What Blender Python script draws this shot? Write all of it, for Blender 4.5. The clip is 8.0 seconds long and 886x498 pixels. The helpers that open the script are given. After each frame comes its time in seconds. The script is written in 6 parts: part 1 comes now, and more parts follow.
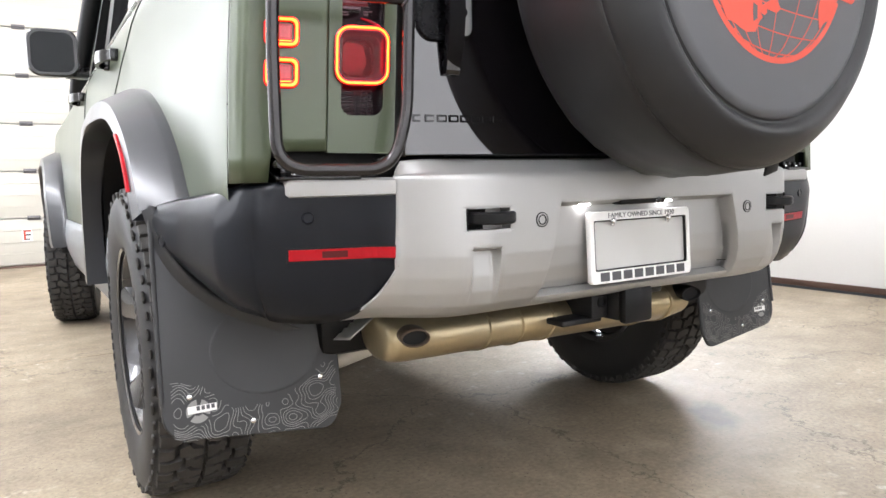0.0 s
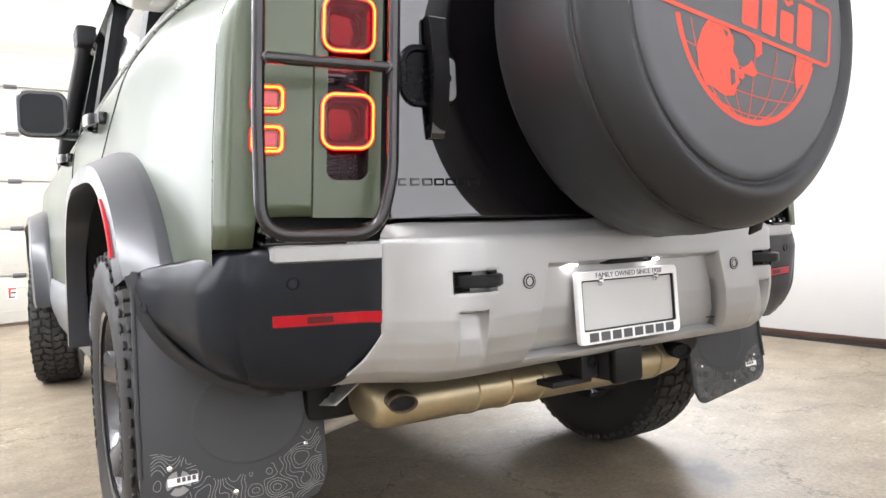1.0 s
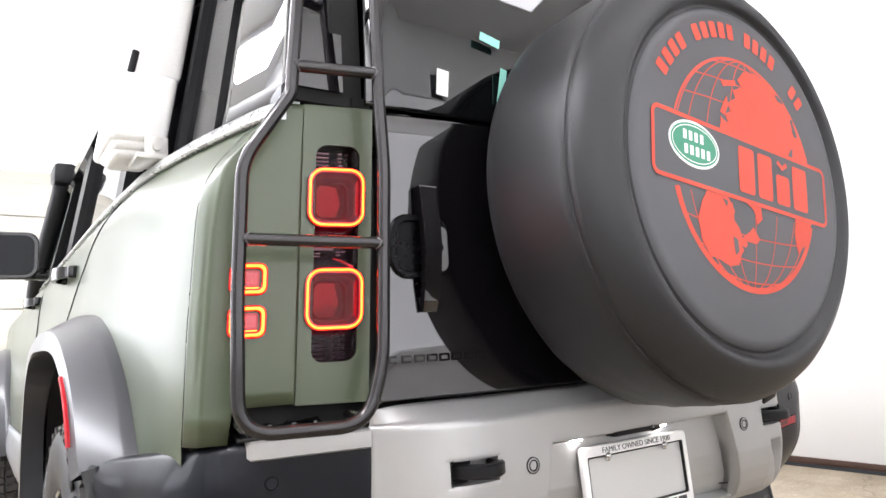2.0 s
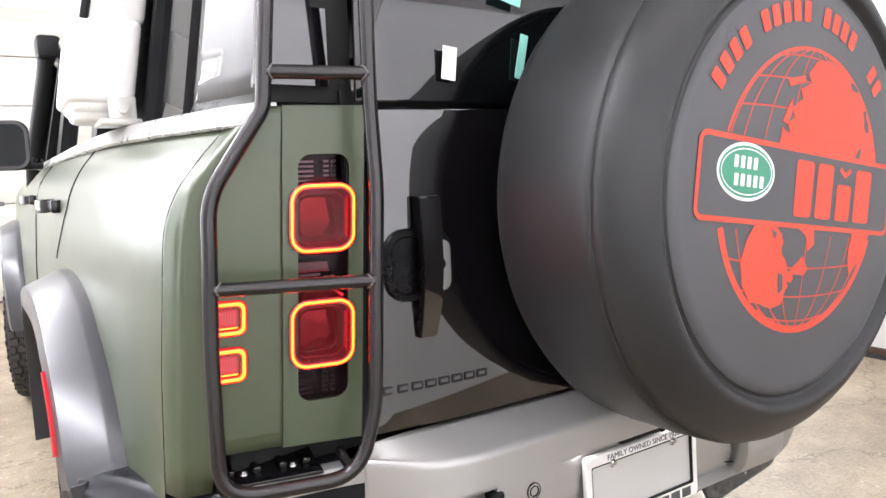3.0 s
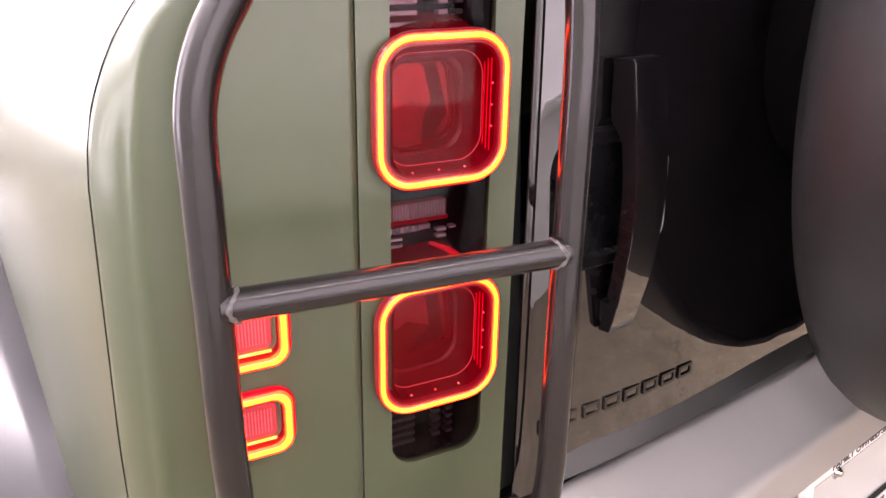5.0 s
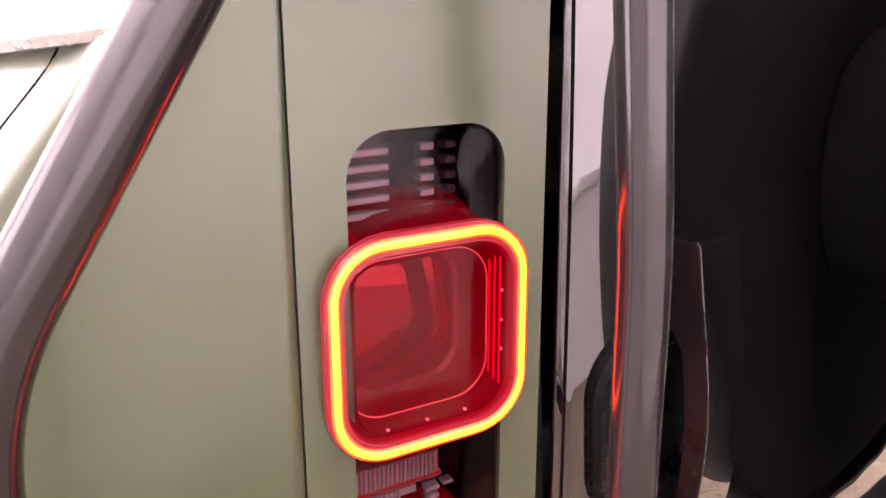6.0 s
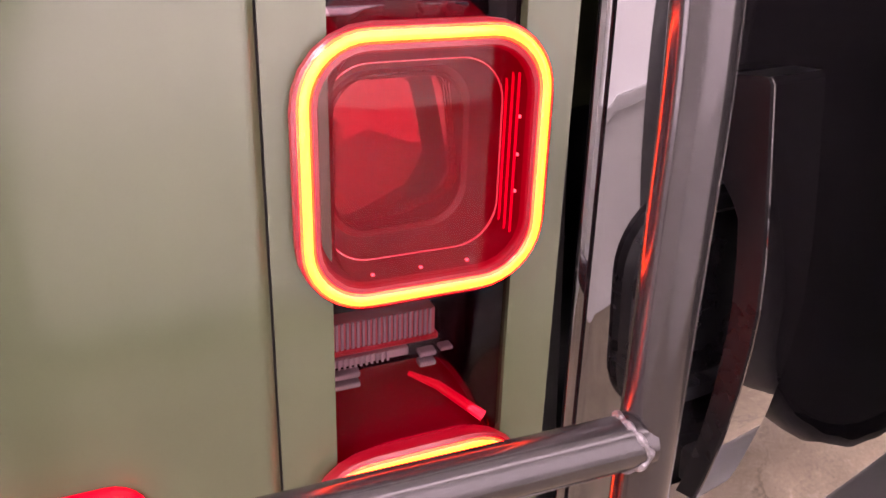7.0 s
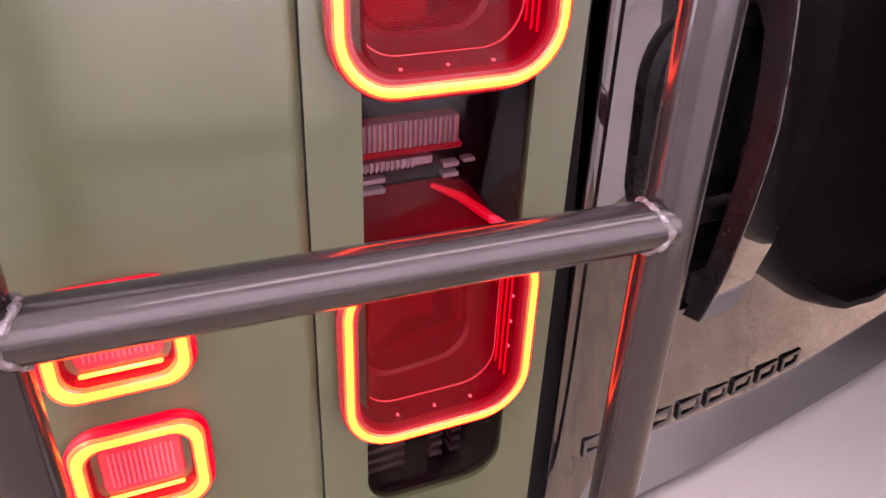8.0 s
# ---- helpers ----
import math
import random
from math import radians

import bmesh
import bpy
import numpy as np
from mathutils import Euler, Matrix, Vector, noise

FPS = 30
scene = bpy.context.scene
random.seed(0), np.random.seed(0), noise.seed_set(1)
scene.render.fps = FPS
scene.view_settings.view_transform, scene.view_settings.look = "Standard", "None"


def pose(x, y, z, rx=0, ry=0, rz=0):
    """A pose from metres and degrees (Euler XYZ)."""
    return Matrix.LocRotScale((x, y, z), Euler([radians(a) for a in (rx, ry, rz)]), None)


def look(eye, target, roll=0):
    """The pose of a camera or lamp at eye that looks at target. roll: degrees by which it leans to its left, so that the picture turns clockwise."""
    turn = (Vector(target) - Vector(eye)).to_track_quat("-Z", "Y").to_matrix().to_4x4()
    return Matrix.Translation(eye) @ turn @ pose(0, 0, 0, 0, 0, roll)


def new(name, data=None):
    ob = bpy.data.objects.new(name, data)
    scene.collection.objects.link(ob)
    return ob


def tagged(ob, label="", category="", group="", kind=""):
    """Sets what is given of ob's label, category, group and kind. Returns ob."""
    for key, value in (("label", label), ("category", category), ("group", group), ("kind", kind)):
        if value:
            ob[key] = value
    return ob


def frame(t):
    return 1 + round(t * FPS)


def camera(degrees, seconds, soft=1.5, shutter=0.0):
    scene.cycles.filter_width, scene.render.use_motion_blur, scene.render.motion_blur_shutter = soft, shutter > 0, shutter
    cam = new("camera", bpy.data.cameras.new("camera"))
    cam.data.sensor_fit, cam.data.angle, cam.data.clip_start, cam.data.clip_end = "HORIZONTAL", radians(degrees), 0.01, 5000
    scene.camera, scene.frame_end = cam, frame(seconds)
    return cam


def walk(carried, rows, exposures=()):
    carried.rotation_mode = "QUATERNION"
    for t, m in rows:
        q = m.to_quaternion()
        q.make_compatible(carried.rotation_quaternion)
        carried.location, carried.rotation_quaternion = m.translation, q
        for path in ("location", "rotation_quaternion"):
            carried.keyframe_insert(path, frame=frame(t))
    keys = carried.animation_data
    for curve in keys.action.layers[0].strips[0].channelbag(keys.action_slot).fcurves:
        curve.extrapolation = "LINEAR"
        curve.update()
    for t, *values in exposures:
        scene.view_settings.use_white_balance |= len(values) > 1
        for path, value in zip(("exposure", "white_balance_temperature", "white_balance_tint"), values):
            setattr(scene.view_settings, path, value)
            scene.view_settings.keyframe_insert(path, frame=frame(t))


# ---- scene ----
cam = camera(66.1, 8.0)
PATH = [
    (0, (-1.15, -1.125, 0.814), (-0.1147, 0.5756, 0.6239), -1.6),
    (0.5, (-1.148, -1.128, 0.824), (-0.103, 0.568, 0.647), -1.9),
    (1, (-1.138, -1.12, 0.836), (-0.0698, 0.5703, 0.794), -2.2),
    (1.5, (-1.125, -1.096, 0.879), (-0.0276, 0.5621, 1.0939), -2.8),
    (1.7, (-1.119, -1.08, 0.899), (-0.0075, 0.554, 1.2165), -3.2),
    (2.8, (-1.045, -0.951, 1.22), (0.089, 0.693, 1.121), -3.4),
    (3, (-1.006, -0.95, 1.285), (0.062, 0.725, 1.054), -2.1),
    (3.2, (-1.001, -0.898, 1.342), (0.028, 0.766, 0.928), -1.2),
    (3.5, (-1.03, -0.742, 1.34), (0.147, 0.818, 0.913), -1.4),
    (4, (-1.0, -0.559, 1.333), (0.325, 0.836, 0.787), 0.1),
    (4.2, (-0.962, -0.52, 1.31), (0.29, 0.93, 0.737), -0.7),
    (5.3, (-0.856, -0.314, 1.29), (0.2, 1.234, 0.591), -1.9),
    (5.5, (-0.839, -0.268, 1.318), (0.309, 1.226, 0.646), -1.7),
    (5.7, (-0.815, -0.242, 1.332), (0.389, 1.241, 0.74), -2.1),
    (6, (-0.773, -0.234, 1.341), (0.365, 1.326, 0.82), -3.1),
    (6.2, (-0.752, -0.224, 1.332), (0.334, 1.363, 0.782), -2.8),
    (6.5, (-0.738, -0.213, 1.312), (0.271, 1.411, 0.725), -1.7),
    (7, (-0.734, -0.211, 1.284), (0.238, 1.381, 0.56), -1.4),
    (7.5, (-0.745, -0.213, 1.271), (0.196, 1.319, 0.394), -0.7),
    (8, (-0.757, -0.224, 1.246), (0.157, 1.268, 0.278), -1.0),
]
walk(cam, [(t, look(*r)) for t, *r in PATH], exposures=[(0.0, 0.20, 6400, 15), (3.0, 0.25, 6450, 18), (4.2, 0.50, 6750, 24), (5.4, 0.78, 7050, 40), (6.5, 1.15, 7350, 50), (8.0, 0.96, 7050, 52)])

# ---- light ----
world = bpy.data.worlds.new("world")
scene.world = world
world.use_nodes = True
world.node_tree.nodes["Background"].inputs[0].default_value = (0.9, 0.95, 1.0, 1)
world.node_tree.nodes["Background"].inputs[1].default_value = 0.05

# ---- materials ----


def material(name, base, rough, metal=0.0, vary=0.12, scale=6.0, fine=90.0, bump=0.0, coat=0.0, crough=0.04, cior=1.5, spec=0.5, rvary=0.08, tint=None):
    """A surface with stains at one scale and grain at another."""
    m = bpy.data.materials.new(name)
    m.use_nodes = True
    nt = m.node_tree
    b = nt.nodes["Principled BSDF"]
    b.inputs["Metallic"].default_value = metal
    b.inputs["Coat Weight"].default_value = coat
    b.inputs["Coat Roughness"].default_value = crough
    b.inputs["Coat IOR"].default_value = cior
    b.inputs["Specular IOR Level"].default_value = spec
    tc = nt.nodes.new("ShaderNodeTexCoord")
    n1 = nt.nodes.new("ShaderNodeTexNoise")
    n1.inputs["Scale"].default_value = scale
    n1.inputs["Detail"].default_value = 5
    n2 = nt.nodes.new("ShaderNodeTexNoise")
    n2.inputs["Scale"].default_value = fine
    n2.inputs["Detail"].default_value = 3
    nt.links.new(tc.outputs["Object"], n1.inputs["Vector"])
    nt.links.new(tc.outputs["Object"], n2.inputs["Vector"])
    mix = nt.nodes.new("ShaderNodeMix")
    mix.data_type = "RGBA"
    other = tint or tuple(c * (1 - vary) for c in base)
    mix.inputs["A"].default_value = (*[c * (1 + vary * 0.5) for c in base], 1)
    mix.inputs["B"].default_value = (*other, 1)
    add = nt.nodes.new("ShaderNodeMath")
    add.operation = "MULTIPLY_ADD"
    add.inputs[1].default_value = 0.35
    nt.links.new(n2.outputs["Fac"], add.inputs[0])
    sh = nt.nodes.new("ShaderNodeMath")
    sh.operation = "MULTIPLY_ADD"
    sh.inputs[1].default_value = 0.65
    sh.inputs[2].default_value = 0.0
    nt.links.new(n1.outputs["Fac"], sh.inputs[0])
    nt.links.new(sh.outputs[0], add.inputs[2])
    nt.links.new(add.outputs[0], mix.inputs["Factor"])
    nt.links.new(mix.outputs["Result"], b.inputs["Base Color"])
    r = nt.nodes.new("ShaderNodeMapRange")
    r.inputs["To Min"].default_value = max(0.0, rough - rvary)
    r.inputs["To Max"].default_value = min(1.0, rough + rvary)
    nt.links.new(add.outputs[0], r.inputs["Value"])
    nt.links.new(r.outputs["Result"], b.inputs["Roughness"])
    if bump:
        bp = nt.nodes.new("ShaderNodeBump")
        bp.inputs["Strength"].default_value = bump
        bp.inputs["Distance"].default_value = 0.002
        nt.links.new(n2.outputs["Fac"], bp.inputs["Height"])
        nt.links.new(bp.outputs["Normal"], b.inputs["Normal"])
    return m


def glowing(name, colour, strength, base=(0.3, 0.02, 0.02), rough=0.15, metal=0.0):
    m = bpy.data.materials.new(name)
    m.use_nodes = True
    b = m.node_tree.nodes["Principled BSDF"]
    b.inputs["Base Color"].default_value = (*base, 1)
    b.inputs["Roughness"].default_value = rough
    b.inputs["Metallic"].default_value = metal
    b.inputs["Specular IOR Level"].default_value = 0.2 if rough > 0.3 else 0.5
    b.inputs["Emission Color"].default_value = (*colour, 1)
    b.inputs["Emission Strength"].default_value = strength
    return m


def clear(name, colour, ior=1.5, rough=0.0, gloss=1.0):
    """A thin tinted pane: tinted see-through with a Fresnel gloss."""
    m = bpy.data.materials.new(name)
    m.use_nodes = True
    nt = m.node_tree
    nt.nodes.remove(nt.nodes["Principled BSDF"])
    out = nt.nodes["Material Output"]
    tr = nt.nodes.new("ShaderNodeBsdfTransparent")
    tr.inputs["Color"].default_value = (*colour, 1)
    gl = nt.nodes.new("ShaderNodeBsdfGlossy")
    gl.inputs["Roughness"].default_value = rough
    gl.inputs["Color"].default_value = (gloss, gloss, gloss, 1)
    fr = nt.nodes.new("ShaderNodeFresnel")
    fr.inputs["IOR"].default_value = ior
    mx = nt.nodes.new("ShaderNodeMixShader")
    nt.links.new(fr.outputs[0], mx.inputs[0])
    nt.links.new(tr.outputs[0], mx.inputs[1])
    nt.links.new(gl.outputs[0], mx.inputs[2])
    nt.links.new(mx.outputs[0], out.inputs["Surface"])
    return m


GREEN = material("satin_green_paint", (0.046, 0.061, 0.031), 0.42, metal=0.15, vary=0.10, scale=2.0, fine=900, spec=0.28, rvary=0.04, coat=0.55, crough=0.23, cior=1.52)
CLAD = material("dark_grey_cladding", (0.0080, 0.0092, 0.0125), 0.34, vary=0.15, scale=5, fine=700, bump=0.04, coat=0.16, crough=0.17, spec=0.14)
CLADSATIN = material("satin_grey_flare", (0.022, 0.024, 0.029), 0.34, vary=0.12, scale=5, fine=700, bump=0.03, coat=0.35, crough=0.22, cior=1.6)
TRIM = material("satin_belt_trim", (0.46, 0.47, 0.46), 0.28, metal=0.6, vary=0.05)
CLADLITE = material("grey_lower_trim", (0.20, 0.21, 0.22), 0.40, metal=0.3, vary=0.12, fine=500)
SILVER = material("silver_bumper_paint", (0.37, 0.37, 0.36), 0.44, metal=0.55, vary=0.06, scale=3, fine=800, spec=0.55)
GLOSS = material("gloss_black_panel", (0.0040, 0.0035, 0.0041), 0.03, vary=0.2, coat=1.0, crough=0.01, cior=1.58, rvary=0.015, scale=3)
GLASS = material("privacy_glass", (0.003, 0.0035, 0.004), 0.02, vary=0.1, coat=0.5, crough=0.01, rvary=0.01)
CUPBLACK = material("satin_black_recess", (0.0025, 0.0025, 0.003), 0.28, vary=0.2, spec=0.10)
HOOK = material("black_hook_coating", (0.005, 0.005, 0.0055), 0.42, vary=0.2, fine=500, bump=0.05, spec=0.22)
BLACK = material("black_plastic", (0.0055, 0.0055, 0.006), 0.45, vary=0.2, fine=400, bump=0.05, spec=0.22)
SHINYBLACK = material("shiny_black_plastic", (0.004, 0.004, 0.0045), 0.10, vary=0.2)
TUBE = material("gunmetal_powder_coat", (0.025, 0.023, 0.024), 0.22, metal=0.6, vary=0.18, scale=14, fine=400, bump=0.008, rvary=0.04, spec=0.40, coat=0.35, crough=0.10)
WELD = material("weld_bead", (0.19, 0.18, 0.185), 0.42, metal=0.6, vary=0.3, scale=260, fine=900, bump=0.5, tint=(0.02, 0.02, 0.022))
VINYL = material("black_vinyl", (0.0125, 0.0126, 0.0138), 0.42, vary=0.2, scale=4, fine=700, bump=0.12, spec=0.38)
FACEVINYL = material("printed_grey_vinyl", (0.050, 0.051, 0.056), 0.46, vary=0.12, scale=4, fine=800, bump=0.08)
ORANGE = material("orange_red_print", (0.50, 0.045, 0.018), 0.55, vary=0.08, scale=10)
PRINTGREEN = material("green_print", (0.03, 0.22, 0.13), 0.5, vary=0.08)
PRINTWHITE = material("white_print", (0.75, 0.75, 0.73), 0.5, vary=0.05)
PRINTGREY = material("grey_print", (0.07, 0.07, 0.075), 0.45, vary=0.05)
CONTOUR = material("grey_contour_print", (0.25, 0.25, 0.24), 0.55, vary=0.3, scale=30)
TREAD = material("dusty_tread_rubber", (0.052, 0.049, 0.046), 0.75, vary=0.5, scale=22, fine=260, bump=0.2, spec=0.2)
RUBBER = material("tyre_rubber", (0.027, 0.027, 0.028), 0.55, vary=0.3, scale=9, fine=200, bump=0.15, spec=0.3)
FLAP = material("mud_flap_plastic", (0.025, 0.026, 0.028), 0.48, vary=0.12, scale=5, fine=500, bump=0.08)
RIM = material("gloss_grey_wheel", (0.060, 0.061, 0.064), 0.2, metal=0.5, vary=0.15, coat=0.5)
STEEL = material("heat_tinted_steel", (0.46, 0.36, 0.20), 0.36, metal=0.8, vary=0.25, scale=9, tint=(0.30, 0.27, 0.20))
SOOTY = material("sooty_steel", (0.13, 0.095, 0.065), 0.45, metal=0.6, vary=0.4, scale=30, tint=(0.03, 0.022, 0.018))
DARKSTEEL = material("dark_steel", (0.016, 0.016, 0.017), 0.5, metal=0.2, vary=0.3, spec=0.25)
CHROME = material("chrome", (0.75, 0.75, 0.76), 0.12, metal=1.0, vary=0.05)
ALU = material("heat_shield_foil", (0.55, 0.54, 0.5), 0.35, metal=0.45, vary=0.3, fine=60, bump=0.6)
PLATE = material("grey_card_plate", (0.50, 0.50, 0.48), 0.5, vary=0.04)
FRAMEWHITE = material("white_frame_plastic", (0.78, 0.78, 0.76), 0.35, vary=0.03)
FOAM = material("white_packing_foam", (0.80, 0.79, 0.76), 0.8, vary=0.08, scale=20, fine=160, bump=0.5)
REDREFL = material("red_reflector", (0.34, 0.004, 0.010), 0.3, vary=0.3, scale=60, fine=500, bump=0.2, coat=0.12, spec=0.2)
REDIN = glowing("red_lamp_interior", (1.0, 0.002, 0.014), 0.05, (0.09, 0.002, 0.006), 0.31)
REDPLATE = glowing("red_lamp_plate", (1.0, 0.006, 0.022), 0.07, (0.085, 0.0085, 0.011), 0.0, 1.0)
REDBARREL = glowing("red_lamp_barrel", (1.0, 0.003, 0.014), 0.05, (0.13, 0.003, 0.008), 0.06)
REDRIM = glowing("red_lamp_rim", (1.0, 0.0, 0.012), 0.15, (0.06, 0.003, 0.006), 0.30)
MARKRIM = glowing("red_marker_rim", (1.0, 0.0, 0.012), 0.60, (0.06, 0.002, 0.004), 0.4)
LED = glowing("red_led", (1.0, 0.12, 0.14), 1.6)
RING = glowing("lit_lamp_ring", (1.0, 0.048, 0.0020), 16.0, (0.5, 0.1, 0.02))
# redder bands that paint the halo round the overexposed ring
RINGHALO = glowing("lit_ring_halo", (1.0, 0.012, 0.001), 9.0, (0.5, 0.1, 0.02))
GUIDE = glowing("red_light_guide", (1.0, 0.002, 0.016), 0.45, (0.3, 0.01, 0.02), 0.4)
RINGSMALL = glowing("lit_marker_ring", (1.0, 0.075, 0.006), 11.0, (0.5, 0.1, 0.02))
PINKLENS = glowing("lit_marker_lens", (1.0, 0.06, 0.09), 0.34, (0.30, 0.06, 0.07))
PINKDIM = glowing("dim_marker_lens", (1.0, 0.02, 0.04), 0.16, (0.20, 0.03, 0.035))
SMOKE = clear("smoked_lens", (0.55, 0.42, 0.45), 1.45, gloss=0.2)
REDGLASS = clear("red_lens", (0.97, 0.62, 0.64), 1.5, gloss=0.25)
LAMPDARK = material("dark_lamp_housing", (0.010, 0.004, 0.006), 0.2, vary=0.2)
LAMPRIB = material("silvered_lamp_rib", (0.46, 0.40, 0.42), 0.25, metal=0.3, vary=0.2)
# darker copy of the rib colour, standing in for shade
LAMPRIBSHADE = material("shaded_lamp_rib", (0.045, 0.035, 0.040), 0.3, vary=0.2)
LAMPCLEAR = material("ribbed_reversing_lens", (0.46, 0.15, 0.16), 0.2, vary=0.2)
GAP = material("panel_gap", (0.006, 0.006, 0.006), 0.9, vary=0.1)
WALL = material("white_wall_paint", (0.83, 0.83, 0.82), 0.6, vary=0.05, scale=0.8, fine=60, bump=0.03)
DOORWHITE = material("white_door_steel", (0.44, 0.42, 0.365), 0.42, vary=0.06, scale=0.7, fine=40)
CEIL = material("white_ceiling", (0.82, 0.81, 0.79), 0.8, vary=0.04, scale=0.6)
BROWN = material("brown_rubber_seal", (0.10, 0.055, 0.04), 0.6, vary=0.3, scale=4)
LIGHTON = glowing("lit_diffuser", (0.97, 0.985, 1.0), 20.0, (0.8, 0.8, 0.8))
LIGHTBRIGHT = glowing("lit_diffuser_daylight", (0.95, 0.98, 1.0), 44.0, (0.8, 0.8, 0.8))
WINDOWPANE = glowing("frosted_daylight_pane", (0.92, 0.97, 1.0), 4.5, (0.8, 0.8, 0.8), 0.5)
PANEEAST = glowing("added_light_pane_east", (0.92, 0.97, 1.0), 95.0, (0.8, 0.8, 0.8), 0.5)
PANESOUTH = glowing("frosted_daylight_pane_south", (0.94, 0.975, 1.0), 1.55, (0.8, 0.8, 0.8), 0.5)
REARFILL = glowing("lit_rear_fill", (0.97, 0.985, 1.0), 8.0, (0.8, 0.8, 0.8))
LAMPBODY = material("white_lamp_body", (0.8, 0.8, 0.8), 0.4, vary=0.03)


def concrete():
    m = bpy.data.materials.new("polished_concrete")
    m.use_nodes = True
    nt = m.node_tree
    b = nt.nodes["Principled BSDF"]
    tc = nt.nodes.new("ShaderNodeTexCoord")

    def noise_node(s, d, r=0.55):
        n = nt.nodes.new("ShaderNodeTexNoise")
        n.inputs["Scale"].default_value, n.inputs["Detail"].default_value, n.inputs["Roughness"].default_value = s, d, r
        nt.links.new(tc.outputs["Object"], n.inputs["Vector"])
        return n

    big, mid, fine, spots = noise_node(0.9, 6), noise_node(5, 8, 0.65), noise_node(70, 4), noise_node(11, 6, 0.7)
    ramp = nt.nodes.new("ShaderNodeValToRGB")
    ramp.color_ramp.elements[0].position, ramp.color_ramp.elements[0].color = 0.36, (0.165, 0.131, 0.092, 1)
    ramp.color_ramp.elements[1].position, ramp.color_ramp.elements[1].color = 0.64, (0.310, 0.252, 0.178, 1)
    mixf = nt.nodes.new("ShaderNodeMix")
    mixf.inputs["Factor"].default_value = 0.45
    nt.links.new(big.outputs["Fac"], mixf.inputs["A"])
    nt.links.new(mid.outputs["Fac"], mixf.inputs["B"])
    nt.links.new(mixf.outputs["Result"], ramp.inputs["Fac"])
    dark = nt.nodes.new("ShaderNodeValToRGB")
    dark.color_ramp.elements[0].position, dark.color_ramp.elements[0].color = 0.22, (0.55, 0.52, 0.48, 1)
    dark.color_ramp.elements[1].position, dark.color_ramp.elements[1].color = 0.52, (1, 1, 1, 1)
    nt.links.new(spots.outputs["Fac"], dark.inputs["Fac"])
    mul = nt.nodes.new("ShaderNodeMix")
    mul.data_type, mul.blend_type = "RGBA", "MULTIPLY"
    mul.inputs["Factor"].default_value = 0.45
    nt.links.new(ramp.outputs["Color"], mul.inputs["A"])
    nt.links.new(dark.outputs["Color"], mul.inputs["B"])
    warp = nt.nodes.new("ShaderNodeMix")
    warp.data_type, warp.blend_type = "RGBA", "ADD"
    warp.inputs["Factor"].default_value = 0.35
    nt.links.new(tc.outputs["Object"], warp.inputs["A"])
    nt.links.new(mid.outputs["Color"], warp.inputs["B"])
    vor = nt.nodes.new("ShaderNodeTexVoronoi")
    vor.feature = "DISTANCE_TO_EDGE"
    vor.inputs["Scale"].default_value = 0.55
    nt.links.new(warp.outputs["Result"], vor.inputs["Vector"])
    crack = nt.nodes.new("ShaderNodeMapRange")
    crack.inputs["From Max"].default_value = 0.004
    crack.inputs["To Min"].default_value = 0.45
    nt.links.new(vor.outputs["Distance"], crack.inputs["Value"])
    cmix = nt.nodes.new("ShaderNodeMix")
    cmix.data_type, cmix.blend_type = "RGBA", "MULTIPLY"
    cmix.inputs["Factor"].default_value = 1.0
    nt.links.new(mul.outputs["Result"], cmix.inputs["A"])
    nt.links.new(crack.outputs["Result"], cmix.inputs["B"])
    grain = nt.nodes.new("ShaderNodeMix")
    grain.data_type, grain.blend_type = "RGBA", "OVERLAY"
    grain.inputs["Factor"].default_value = 0.5
    nt.links.new(cmix.outputs["Result"], grain.inputs["A"])
    nt.links.new(fine.outputs["Fac"], grain.inputs["B"])
    scuff, speck, chip = noise_node(2.6, 9, 0.78), noise_node(95, 1, 0.5), noise_node(17, 3, 0.6)
    pale = nt.nodes.new("ShaderNodeMapRange")
    pale.inputs["From Min"].default_value, pale.inputs["From Max"].default_value = 0.50, 0.80
    pale.inputs["To Max"].default_value = 0.55
    nt.links.new(scuff.outputs["Fac"], pale.inputs["Value"])
    lime = nt.nodes.new("ShaderNodeMix")
    lime.data_type = "RGBA"
    lime.inputs["B"].default_value = (0.45, 0.395, 0.315, 1)
    nt.links.new(pale.outputs["Result"], lime.inputs["Factor"])
    nt.links.new(grain.outputs["Result"], lime.inputs["A"])
    dots = nt.nodes.new("ShaderNodeMapRange")
    dots.inputs["From Min"].default_value, dots.inputs["From Max"].default_value = 0.70, 0.75
    dots.inputs["To Min"].default_value, dots.inputs["To Max"].default_value = 1.0, 0.30
    nt.links.new(speck.outputs["Fac"], dots.inputs["Value"])
    grit = nt.nodes.new("ShaderNodeMix")
    grit.data_type, grit.blend_type = "RGBA", "MULTIPLY"
    grit.inputs["Factor"].default_value = 1.0
    # pale worn spots and one long dark stain
    worn = nt.nodes.new("ShaderNodeMapRange")
    worn.inputs["From Min"].default_value, worn.inputs["From Max"].default_value = 0.60, 0.70
    worn.inputs["To Max"].default_value = 0.55
    nt.links.new(chip.outputs["Fac"], worn.inputs["Value"])
    gate_worn = nt.nodes.new("ShaderNodeMapRange")
    gate_worn.inputs["From Min"].default_value, gate_worn.inputs["From Max"].default_value = 0.46, 0.60
    nt.links.new(big.outputs["Fac"], gate_worn.inputs["Value"])
    both = nt.nodes.new("ShaderNodeMath")
    both.operation = "MULTIPLY"
    nt.links.new(worn.outputs["Result"], both.inputs[0])
    nt.links.new(gate_worn.outputs["Result"], both.inputs[1])
